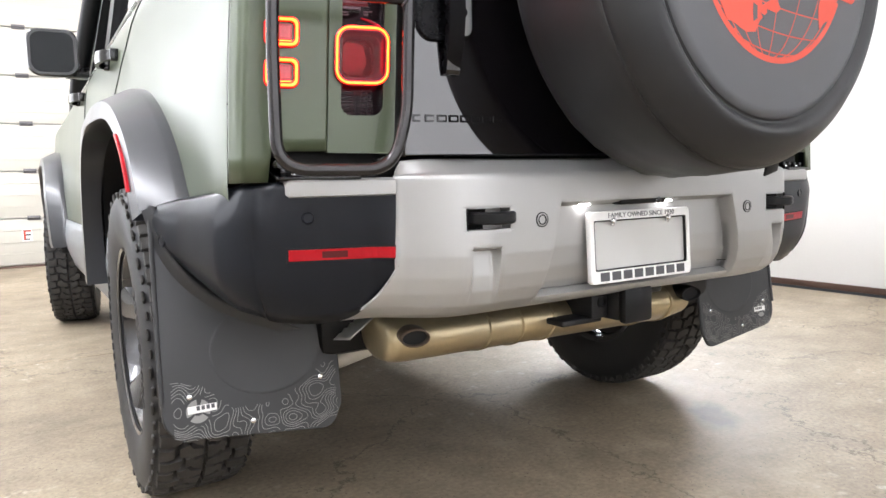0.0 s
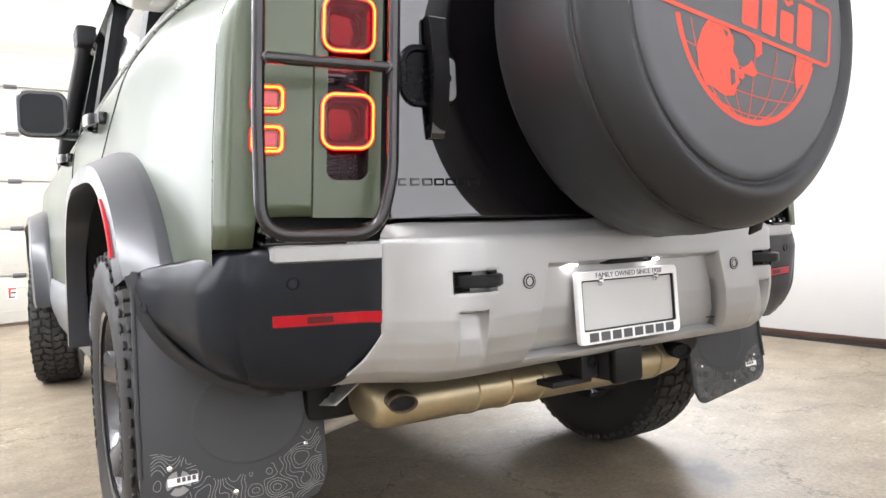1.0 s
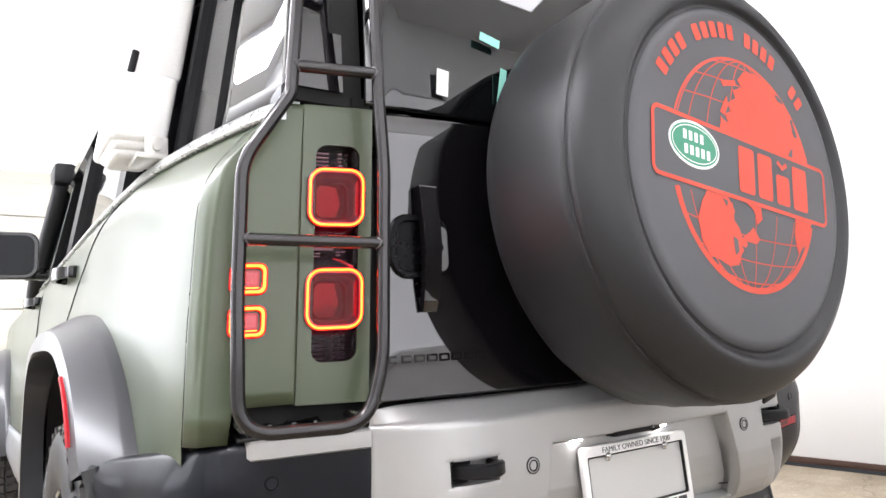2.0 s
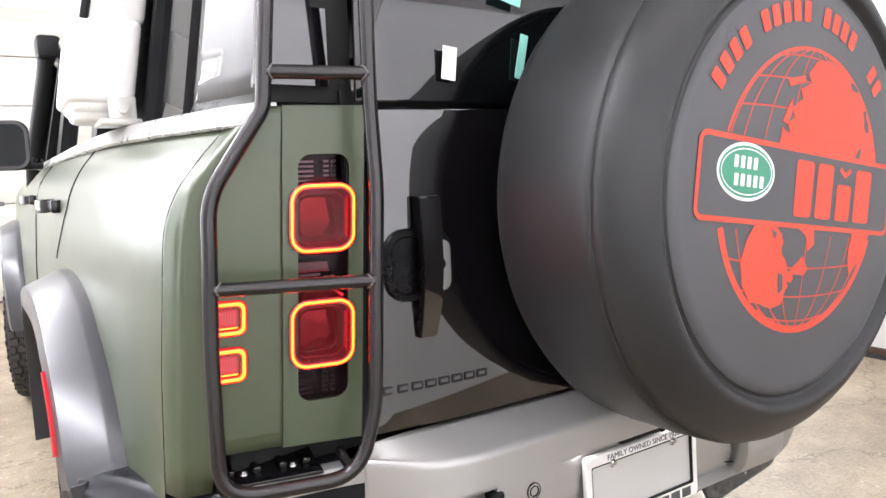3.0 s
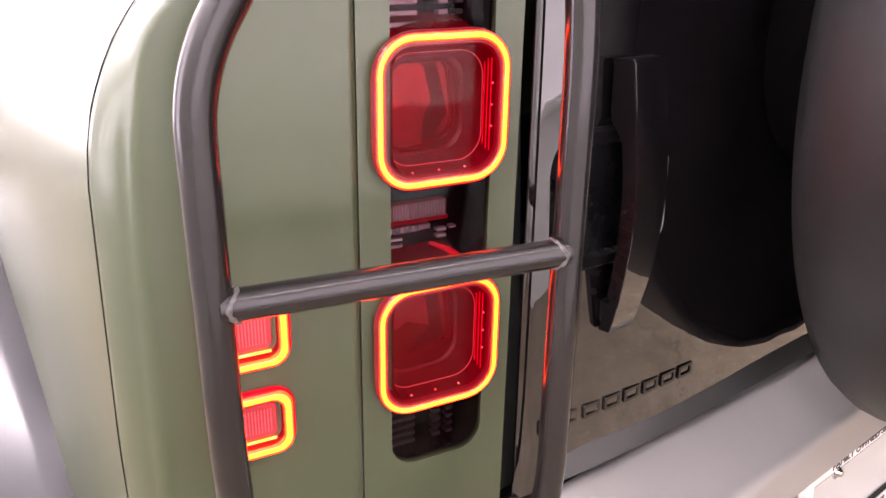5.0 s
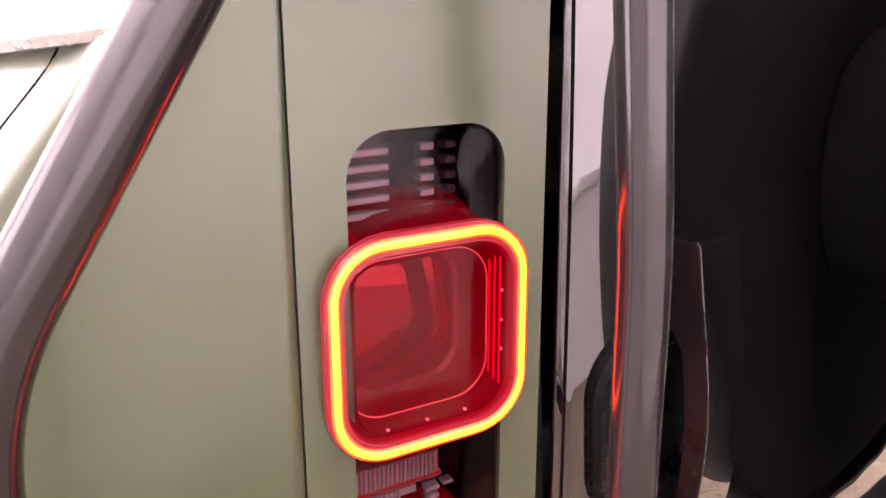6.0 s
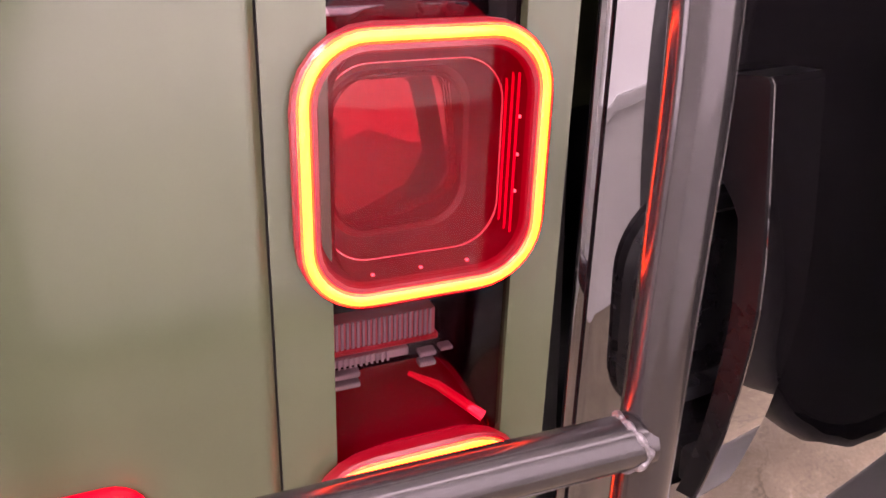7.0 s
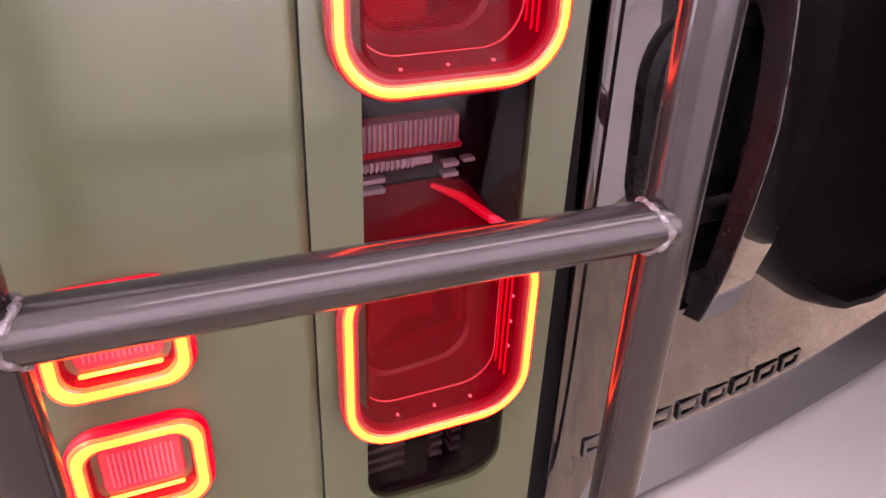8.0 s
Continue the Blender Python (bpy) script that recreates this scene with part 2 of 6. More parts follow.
    chalk = nt.nodes.new("ShaderNodeMix")
    chalk.data_type = "RGBA"
    chalk.inputs["B"].default_value = (0.56, 0.51, 0.42, 1)
    nt.links.new(both.outputs[0], chalk.inputs["Factor"])
    nt.links.new(lime.outputs["Result"], chalk.inputs["A"])
    geo = nt.nodes.new("ShaderNodeNewGeometry")
    spot = nt.nodes.new("ShaderNodeMapping")
    spot.vector_type = "TEXTURE"
    spot.inputs["Location"].default_value, spot.inputs["Rotation"].default_value, spot.inputs["Scale"].default_value = (0.80, 0.33, 0.0), (0, 0, 0.9), (0.16, 0.075, 1.0)
    nt.links.new(geo.outputs["Position"], spot.inputs["Vector"])
    wobble = nt.nodes.new("ShaderNodeMix")
    wobble.data_type, wobble.blend_type = "RGBA", "ADD"
    wobble.inputs["Factor"].default_value = 0.9
    nt.links.new(spot.outputs["Vector"], wobble.inputs["A"])
    nt.links.new(chip.outputs["Color"], wobble.inputs["B"])
    offc = nt.nodes.new("ShaderNodeVectorMath")
    offc.operation = "SUBTRACT"
    offc.inputs[1].default_value = (0.45, 0.45, 0.45)
    nt.links.new(wobble.outputs["Result"], offc.inputs[0])
    flat = nt.nodes.new("ShaderNodeVectorMath")
    flat.operation = "MULTIPLY"
    flat.inputs[1].default_value = (1, 1, 0)
    nt.links.new(offc.outputs[0], flat.inputs[0])
    far = nt.nodes.new("ShaderNodeVectorMath")
    far.operation = "LENGTH"
    nt.links.new(flat.outputs[0], far.inputs[0])
    oil = nt.nodes.new("ShaderNodeMapRange")
    oil.inputs["From Min"].default_value, oil.inputs["From Max"].default_value = 0.5, 1.15
    oil.inputs["To Min"].default_value, oil.inputs["To Max"].default_value = 0.38, 1.0
    nt.links.new(far.outputs["Value"], oil.inputs["Value"])
    stain = nt.nodes.new("ShaderNodeMix")
    stain.data_type, stain.blend_type = "RGBA", "MULTIPLY"
    stain.inputs["Factor"].default_value = 1.0
    nt.links.new(chalk.outputs["Result"], stain.inputs["A"])
    nt.links.new(oil.outputs["Result"], stain.inputs["B"])
    nt.links.new(stain.outputs["Result"], grit.inputs["A"])
    nt.links.new(dots.outputs["Result"], grit.inputs["B"])
    nt.links.new(grit.outputs["Result"], b.inputs["Base Color"])
    r = nt.nodes.new("ShaderNodeMapRange")
    r.inputs["From Min"].default_value, r.inputs["From Max"].default_value = 0.32, 0.68
    r.inputs["To Min"].default_value, r.inputs["To Max"].default_value = 0.50, 0.72
    b.inputs["Specular IOR Level"].default_value = 0.35
    nt.links.new(scuff.outputs["Fac"], r.inputs["Value"])
    nt.links.new(r.outputs["Result"], b.inputs["Roughness"])
    bp = nt.nodes.new("ShaderNodeBump")
    bp.inputs["Strength"].default_value, bp.inputs["Distance"].default_value = 0.15, 0.004
    nt.links.new(mixf.outputs["Result"], bp.inputs["Height"])
    nt.links.new(bp.outputs["Normal"], b.inputs["Normal"])
    return m


CONCRETE = concrete()

# ---- building blocks ----
CX = 0.02  # the vehicle's centre plane


def mirrored(p, side):
    return Vector((p[0] if side < 0 else 2 * CX - p[0], p[1], p[2]))


def link(name, bm, mat, parent=None, label="", smooth=True, angle=35):
    bmesh.ops.recalc_face_normals(bm, faces=bm.faces[:])
    me = bpy.data.meshes.new(name)
    bm.to_mesh(me)
    bm.free()
    return place(name, me, mat, parent, label, smooth, angle)


def place(name, me, mat, parent=None, label="", smooth=True, angle=35):
    if mat and not me.materials:
        me.materials.append(mat)
    if smooth:
        me.shade_smooth()
        me.set_sharp_from_angle(angle=radians(angle))
    ob = new(name, me)
    if parent:
        ob.parent = parent
    if label:
        tagged(ob, label)
    return ob


def part(name, bm, mat, parent, label="", smooth=True, angle=35):
    return link(name, bm, mat, parent, label, smooth, angle)


def box(bm, centre, size, bevel=0.0, m=None, seg=2):
    r = bmesh.ops.create_cube(bm, size=1)
    vs = r["verts"]
    bmesh.ops.scale(bm, vec=size, verts=vs)
    if bevel:
        es = list({e for v in vs for e in v.link_edges})
        g = bmesh.ops.bevel(bm, geom=es, offset=bevel, segments=seg, affect="EDGES", profile=0.5)
        vs = list({v for f in g["faces"] for v in f.verts} | {v for v in vs if v.is_valid})
    mm = Matrix.Translation(centre)
    if m is not None:
        mm = m @ mm
    bmesh.ops.transform(bm, matrix=mm, verts=vs)
    return vs


def loft(bm, loops, closed=True, caps=(False, False), cyclic=False):
    rows = [[bm.verts.new(p) for p in lp] for lp in loops]
    n = len(rows[0])
    pairs = list(zip(rows, rows[1:])) + ([(rows[-1], rows[0])] if cyclic else [])
    for a, b in pairs:
        for i in range(n if closed else n - 1):
            j = (i + 1) % n
            bm.faces.new((a[i], a[j], b[j], b[i]))
    if caps[0]:
        bm.faces.new(list(reversed(rows[0])))
    if caps[1]:
        bm.faces.new(rows[-1])
    return rows


def rr(cx, cy, w, h, r, n=6):
    """A rounded rectangle, as points going round."""
    pts = []
    for qx, qy, a0 in ((1, 1, 0), (-1, 1, 90), (-1, -1, 180), (1, -1, 270)):
        for k in range(n + 1):
            a = radians(a0 + 90 * k / n)
            pts.append((cx + qx * (w / 2 - r) + r * math.cos(a), cy + qy * (h / 2 - r) + r * math.sin(a)))
    return pts


def lift(pts, z, m):
    return [m @ Vector((x, y, z)) for x, y in pts]


def holed(bm, outline, holes, z0, z1, m):
    """A flat sheet from z0 to z1 with holes through it."""
    layers = []
    for z in (z0, z1):
        es, loops = [], []
        for lp in [outline, *holes]:
            vs = [bm.verts.new(m @ Vector((x, y, z))) for x, y in lp]
            loops.append(vs)
            es += [bm.edges.new((vs[i], vs[(i + 1) % len(vs)])) for i in range(len(vs))]
        bmesh.ops.triangle_fill(bm, use_beauty=True, edges=es)
        layers.append(loops)
    for la, lb in zip(*layers):
        for i in range(len(la)):
            j = (i + 1) % len(la)
            bm.faces.new((la[i], la[j], lb[j], lb[i]))


def rounded_path(pts, fillet, seg=7):
    pts = [Vector(p) for p in pts]
    out = [pts[0]]
    for a, b, c in zip(pts, pts[1:], pts[2:]):
        u, w = (a - b).normalized(), (c - b).normalized()
        f = min(fillet, (a - b).length * 0.49, (c - b).length * 0.49)
        p, q = b + u * f, b + w * f
        for k in range(seg + 1):
            t = k / seg
            out.append(p * (1 - t) ** 2 + b * 2 * t * (1 - t) + q * t * t)
    return out + [pts[-1]]


def sweep(bm, path, radius, n=20, caps=True, cyclic=False):
    path = [Vector(p) for p in path]
    loops, up = [], None
    for i, p in enumerate(path):
        a, b = path[max(i - 1, 0)], path[min(i + 1, len(path) - 1)]
        if cyclic:
            a, b = path[i - 1], path[(i + 1) % len(path)]
        t = (b - a).normalized()
        if up is None:
            up = t.orthogonal().normalized()
        up = (up - t * up.dot(t)).normalized()
        side = t.cross(up)
        r = radius[i] if isinstance(radius, list) else radius
        loops.append([p + (up * math.cos(k * math.tau / n) + side * math.sin(k * math.tau / n)) * r for k in range(n)])
    loft(bm, loops, caps=(caps and not cyclic, caps and not cyclic), cyclic=cyclic)


def lathe(bm, profile, m, n=64, ends=(False, False)):
    """Turns (radius, along) about the local z axis."""
    loops = [[m @ Vector((r * math.cos(k * math.tau / n), r * math.sin(k * math.tau / n), z)) for k in range(n)] for r, z in profile]
    loft(bm, loops, caps=ends)


def sheet(bm, f, us, vs, keep=None):
    rows = [[bm.verts.new(f(u, v)) for v in vs] for u in us]
    for i in range(len(us) - 1):
        for j in range(len(vs) - 1):
            if keep is None or keep((us[i] + us[i + 1]) / 2, (vs[j] + vs[j + 1]) / 2):
                bm.faces.new((rows[i][j], rows[i + 1][j], rows[i + 1][j + 1], rows[i][j + 1]))
    for v in [v for v in bm.verts if not v.link_faces]:
        bm.verts.remove(v)


def thick(ob, t, offset=-1.0):
    md = ob.modifiers.new("thickness", "SOLIDIFY")
    md.thickness, md.offset = t, offset
    return ob


def steps(a, b, n):
    return [a + (b - a) * i / n for i in range(n + 1)]


def lerp(table, x):
    if x <= table[0][0]:
        return table[0][1]
    for (x0, y0), (x1, y1) in zip(table, table[1:]):
        if x <= x1:
            return y0 + (y1 - y0) * (x - x0) / (x1 - x0)
    return table[-1][1]


def smooth_lerp(table, x):
    e = 0.012
    return (lerp(table, x - e) + lerp(table, x) + lerp(table, x + e)) / 3


def lettering(name, text, size, m, mat, parent, depth=0.0004):
    cu = bpy.data.curves.new(name, "FONT")
    cu.body, cu.size, cu.extrude, cu.align_x, cu.align_y = text, size, depth, "CENTER", "CENTER"
    tmp = bpy.data.objects.new(name, cu)
    scene.collection.objects.link(tmp)
    me = bpy.data.meshes.new_from_object(tmp.evaluated_get(bpy.context.evaluated_depsgraph_get()))
    bpy.data.objects.remove(tmp)
    me.transform(m)
    return place(name, me, mat, parent, smooth=False)


# ---- the room ----
X0, X1, Y0, Y1, ZC = -3.0, 3.65, -2.45, 7.95, 3.7


def wall(name, lo, hi, label):
    bm = bmesh.new()
    box(bm, [(a + b) / 2 for a, b in zip(lo, hi)], [b - a for a, b in zip(lo, hi)])
    return tagged(link(name, bm, WALL, smooth=False), label, "wall", kind="structure")


wall("wall_east", (X1, Y0, 0), (X1 + 0.15, Y1, ZC), "plain white painted garage wall with a dark base seal")
wall("wall_west", (X0 - 0.15, Y0, 0), (X0, Y1, ZC), "plain white painted garage wall")
wall("wall_south", (X0 - 0.15, Y0 - 0.15, 0), (X1 + 0.15, Y0, ZC), "plain white painted garage wall behind the vehicle")
wall("wall_north", (X0 - 0.15, Y1 + 0.06, 0), (X1 + 0.15, Y1 + 0.2, ZC), "white wall round the sectional garage door")
bm = bmesh.new()
box(bm, (0, (Y0 + Y1) / 2, ZC + 0.05), (X1 - X0 + 0.5, Y1 - Y0 + 0.5, 0.1))
tagged(link("ceiling", bm, CEIL, smooth=False), "plain white garage ceiling", "ceiling", kind="structure")

bm = bmesh.new()
box(bm, (0, (Y0 + Y1) / 2, -0.08), (X1 - X0 + 0.6, Y1 - Y0 + 0.6, 0.1))
floor = tagged(link("floor", bm, CONCRETE, smooth=False), "worn tan concrete garage floor with stains and joints", "floor", kind="structure")
ys = [Y0 - 0.2, 2.68, 5.48, Y1 + 0.2]
for ya, yb in zip(ys, ys[1:]):
    bm = bmesh.new()
    box(bm, (0, (ya + yb) / 2, -0.015), (X1 - X0 + 0.4, yb - ya - 0.008, 0.03), bevel=0.003, seg=1)
    part("slab", bm, CONCRETE, floor, smooth=False)
for nm, c, s in (("baseboard_east", (X1 - 0.012, (Y0 + Y1) / 2, 0.022), (0.022, Y1 - Y0 - 0.1, 0.044)),):
    bm = bmesh.new()
    box(bm, c, s, bevel=0.006)
    tagged(link(nm, bm, BROWN), "brown rubber seal along the wall foot", "trim", kind="structure")

# sectional door: five stiff panels with hinges and a header
door = tagged(new("garage_door"), "white sectional overhead garage door, closed", "garage door", kind="structure")
for k in range(6):
    bm = bmesh.new()
    z0 = 0.03 + k * 0.53
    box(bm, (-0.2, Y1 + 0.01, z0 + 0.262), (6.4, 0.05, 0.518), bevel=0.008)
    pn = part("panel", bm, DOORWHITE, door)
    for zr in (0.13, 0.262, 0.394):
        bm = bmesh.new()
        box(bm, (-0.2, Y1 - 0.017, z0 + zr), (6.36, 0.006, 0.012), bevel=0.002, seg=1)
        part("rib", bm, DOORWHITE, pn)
    if k:
        for hx in (-3.0, -1.08, 0.8):
            bm = bmesh.new()
            box(bm, (hx, Y1 - 0.024, z0), (0.13, 0.014, 0.05), bevel=0.004)
            sweep(bm, [(hx - 0.05, Y1 - 0.034, z0), (hx + 0.05, Y1 - 0.034, z0)], 0.010, n=10)
            part("hinge", bm, WELD, pn)
bm = bmesh.new()
box(bm, (-0.2, Y1 + 0.0, 0.012), (6.4, 0.05, 0.024), bevel=0.006)
part("bottom_seal", bm, BROWN, door)
sticker = tagged(new("door_sticker"), "small red and blue sticker on the garage door", "sticker")
for dx, dz, w, h, mt in ((0, 0.0, 0.10, 0.14, PRINTWHITE), (-0.025, 0.0, 0.022, 0.12, ORANGE), (0.01, 0.045, 0.06, 0.022, ORANGE), (0.012, 0.0, 0.05, 0.022, PRINTGREY), (0.0, -0.05, 0.05, 0.018, PRINTGREY)):
    bm = bmesh.new()
    box(bm, (-1.16 + dx, Y1 - 0.018 - (0.001 if mt is not PRINTWHITE else 0), 0.37 + dz), (w, 0.002, h))
    part("print", bm, mt, sticker, smooth=False)

# unseen frosted windows added along the west wall to light the left side
for k, wy in enumerate((3.9, 5.3, 6.7, 0.95)):
    win = tagged(new("window_%d" % (k + 1 if k < 3 else 7)), "white framed frosted window letting daylight in", "window", kind="structure")
    for yy, zz, sy, sz in ((wy, 0.93, 1.30, 0.06), (wy, 2.77, 1.30, 0.06), (wy - 0.62, 1.85, 0.06, 1.78), (wy + 0.62, 1.85, 0.06, 1.78)):
        bm = bmesh.new()
        box(bm, (X0 + 0.02, yy, zz), (0.05, sy, sz), bevel=0.006)
        part("window_frame", bm, LAMPBODY, win)
    bm = bmesh.new()
    box(bm, (X0 + 0.008, wy, 1.85), (0.012, 1.20, 1.80))
    part("pane", bm, WINDOWPANE, win, smooth=False)

# unseen narrow windows added high in the east wall, lighting the floor underneath
for k, wy in enumerate((2.45, 3.75)):
    win = tagged(new("window_%d" % (k + 4)), "white framed narrow frosted window letting daylight in", "window", kind="structure")
    for yy, zz, sy, sz in ((wy, 1.77, 1.26, 0.06), (wy, 2.23, 1.26, 0.06), (wy - 0.60, 2.0, 0.06, 0.40), (wy + 0.60, 2.0, 0.06, 0.40)):
        bm = bmesh.new()
        box(bm, (X1 - 0.02, yy, zz), (0.05, sy, sz), bevel=0.006)
        part("window_frame", bm, LAMPBODY, win)
    bm = bmesh.new()
    box(bm, (X1 - 0.008, wy, 2.0), (0.012, 1.16, 0.42))
    part("pane", bm, PANEEAST, win, smooth=False)

# wide frosted glazing across the wall behind the vehicle
win = tagged(new("window_6"), "wide white framed frosted glazing letting daylight in", "window", kind="structure")
for xx, zz, sx, sz in ((0.3, 0.92, 5.30, 0.06), (0.3, 2.78, 5.30, 0.06), (-2.32, 1.85, 0.06, 1.80), (2.92, 1.85, 0.06, 1.80)):
    bm = bmesh.new()
    box(bm, (xx, Y0 + 0.02, zz), (sx, 0.05, sz), bevel=0.006)
    part("window_frame", bm, LAMPBODY, win)
bm = bmesh.new()
box(bm, (0.3, Y0 + 0.008, 1.85), (5.18, 0.012, 1.80))
part("pane", bm, PANESOUTH, win, smooth=False)

# ceiling lights
def ceiling_light(x, y, lx, ly):
    lamp = tagged(new("ceiling_light"), "long white ceiling light with a lit diffuser", "ceiling light", group="ceiling lights")
    lamp.location = (x, y, ZC)
    bm = bmesh.new()
    box(bm, (0, 0, -0.03), (lx + 0.05, ly + 0.05, 0.06), bevel=0.01)
    part("housing", bm, LAMPBODY, lamp)
    bm = bmesh.new()
    box(bm, (0, 0, -0.066), (lx, ly, 0.012), bevel=0.004)
    part("diffuser", bm, LIGHTBRIGHT if x < -1 else REARFILL if x < 1 and y < -1 else LIGHTON, lamp)


for lx, ly in ((-2.55, -0.6), (-2.55, 2.2), (-2.55, 5.2), (0.3, 6.0), (2.95, 2.4), (2.95, 5.4)):
    ceiling_light(lx, ly, 0.32, 2.2)
# added strip, out of view and out of reflections, to fill the vehicle's rear
ceiling_light(0.3, -1.75, 3.4, 0.32)

# ---- the vehicle ----
suv = tagged(new("suv"), "satin green off-road suv with silver bumper and lit tail lamps", "car")

WY, WZ, WR = 0.87, 0.415, 0.415  # rear wheel
FY = WY + 3.02

BASE = [(0.40, 0.80), (0.55, 0.832), (0.82, 0.838), (1.0, 0.829), (1.2, 0.812), (1.235, 0.803), (1.275, 0.782), (1.318, 0.745), (1.352, 0.712), (1.362, 0.704), (1.40, 0.702)]
LOWER = [(0.05, 0.000), (0.088, 0.0090), (0.12, 0.0140), (0.26, 0.0295), (0.5, 0.047), (0.9, 0.068), (1.3, 0.078), (2.6, 0.105), (4.2, 0.135), (4.5, 0.11)]
UPPER = [(0.03, -0.010), (0.088, 0.014), (0.127, 0.024), (0.2, 0.041), (0.3, 0.063), (0.47, 0.092), (0.6, 0.105), (0.9, 0.117), (1.3, 0.123), (3.0, 0.13), (4.2, 0.11), (4.5, 0.06)]


def side_x(y, z):
    s = min(1, max(0, (z - 1.2) / 0.16))
    s = s * s * (3 - 2 * s)
    return -(smooth_lerp(BASE, z) + smooth_lerp(LOWER, y) * (1 - s) + smooth_lerp(UPPER, y) * s)


def arch(y, z, cy, a, b, n, cz=0.48):
    return abs((y - cy) / a) ** n + abs(max(z - cz, 0) / b) ** n < 1


def quarter_y(z):
    """Where the corner panel ends and the body side begins."""
    return 0.088


def body_side(side):
    name = "body_side"
    ys = steps(0.0908, 4.5, 150)
    zs = steps(0.50, 1.235, 30) + [1.245, 1.26, 1.275, 1.29, 1.305, 1.32, 1.335, 1.35, 1.358]
    bm = bmesh.new()
    keep = lambda y, z: not any(arch(y, z, cy, 0.60, 0.555, 2.5) for cy in (WY, FY)) and z > 0.66

    sheet(bm, lambda y, z: mirrored((side_x(y, z), y, z), side), ys, zs, keep)
    ob = part(name, bm, GREEN, suv, "satin green painted body side")
    # belt rail under the glass
    for nm, ys_rail in (("belt_rail", steps(0.0915, 4.3, 170)), ("rail_end_cap", steps(0.030, 0.0890, 8))):
        loops = []
        for y in ys_rail:
            x = side_x(y, 1.36)
            loops.append([mirrored(p, side) for p in ((x - 0.010, y, 1.356), (x - 0.013, y, 1.360), (x + 0.002, y, 1.386), (x + 0.008, y, 1.391), (x + 0.04, y, 1.392), (x + 0.04, y, 1.356))])
        bm = bmesh.new()
        loft(bm, loops, caps=(True, True))
        part(nm, bm, TRIM, suv, "pale satin belt trim")
    # glass and pillars above
    bm = bmesh.new()
    sheet(bm, lambda y, z: mirrored((side_x(y, 1.39) + 0.042 + (z - 1.39) * 0.17, y, z), side), [0.318] + steps(0.34, 3.1, 30), steps(1.392, 1.86, 8))
    part("side_glass", bm, GLASS, suv, "dark privacy side glass")
    bm = bmesh.new()
    sheet(bm, lambda y, z: mirrored((side_x(max(y, 0.12), 1.39) + 0.036 + (z - 1.39) * 0.17 + 1.2 * max(0, 0.12 - y) ** 1.4, y + (z - 1.39) * 0.05, z), side), [0.030, 0.045, 0.06, 0.08, 0.1, 0.14, 0.20, 0.26, 0.3135], steps(1.392, 1.86, 8))
    thick(part("rear_pillar", bm, GLOSS, suv, "gloss black rear pillar"), 0.01)
    # lower grey sill
    bm = bmesh.new()
    sheet(bm, lambda y, z: mirrored((side_x(y, z) - 0.016 * math.sin(math.pi * min(1, max(0, (z - 0.42) / 0.26))) - 0.008, y, z), side), steps(WY + 0.5, FY - 0.5, 30), steps(0.40, 0.675, 8))
    thick(part("sill_cladding", bm, CLADLITE, suv, "grey lower sill cladding"), 0.01)
    for cy in (WY, FY):
        flare(cy, side)
    return ob


def super_curve(cy, a, b, n, k, cz=0.48):
    """k from 0 (rear foot) over the top to 1 (front foot)."""
    t = math.pi * k
    c, s = math.cos(t), math.sin(t)
    r = 1 / ((abs(c) ** n + abs(s) ** n) ** (1 / n))
    return cy - a * r * c, cz + b * r * s


def flare(cy, side):
    rear = cy == WY
    ks = [k for k in steps(0.0, 1.0, 72)]
    k0 = 0.165 if rear else 0.02
    ks = [k0 + (1 - k0 - 0.02) * k for k in ks]
    loops = []
    for k in ks:
        yo, zo = super_curve(cy, 0.655, 0.60, 2.15, k)
        yi, zi = super_curve(cy, 0.54, 0.515, 3.0, k)
        xo = side_x(yo, min(zo, 1.2))
        row = []
        for t, dx in ((0.0, 0.0), (0.005, -0.020), (0.03, -0.026), (0.22, -0.058), (0.40, -0.089), (0.425, -0.0925), (0.70, -0.097), (0.965, -0.102), (1.0, -0.094), (1.0, -0.075), (1.0, -0.02)):
            y, z = yo + (yi - yo) * t, zo + (zi - zo) * t
            row.append(mirrored((min(-0.80, max(xo + dx, -0.995 if rear else -1.065)), y, z), side))
        loops.append(row)
    bm = bmesh.new()
    loft(bm, loops, closed=False)
    ob = part("wheel_arch_flare", bm, CLADSATIN, suv, "satin dark grey wheel arch flare")
    # wheel well
    bm = bmesh.new()
    loops = []
    for x in (-0.93 if rear else -0.99, -0.88, -0.62, -0.50):
        loops.append([mirrored((x, *super_curve(cy, 0.545, 0.520, 3.0, k)), side) for k in steps(0.0, 1.0, 40)])
    loft(bm, loops, closed=False, caps=(False, True))
    part("wheel_well", bm, BLACK, suv)
    if rear:
        # red side marker on the flare's rear face
        bm = bmesh.new()
        row = []
        for k in steps(0.197, 0.290, 10):
            yo, zo = super_curve(cy, 0.655, 0.60, 2.15, k)
            yi, zi = super_curve(cy, 0.54, 0.515, 3.0, k)
            lp = []
            for t, dx in ((0.775, -0.0950), (0.781, -0.1035), (0.860, -0.1060), (0.868, -0.0985)):
                lp.append(mirrored((max(side_x(yo, min(zo, 1.2)) + dx, -1.0), yo + (yi - yo) * t, zo + (zi - zo) * t), side))
            row.append(lp)
        loft(bm, row, caps=(True, True))
        part("side_marker", bm, REDREFL, ob, "red side marker reflector")


for s in (-1, 1):
    body_side(s)

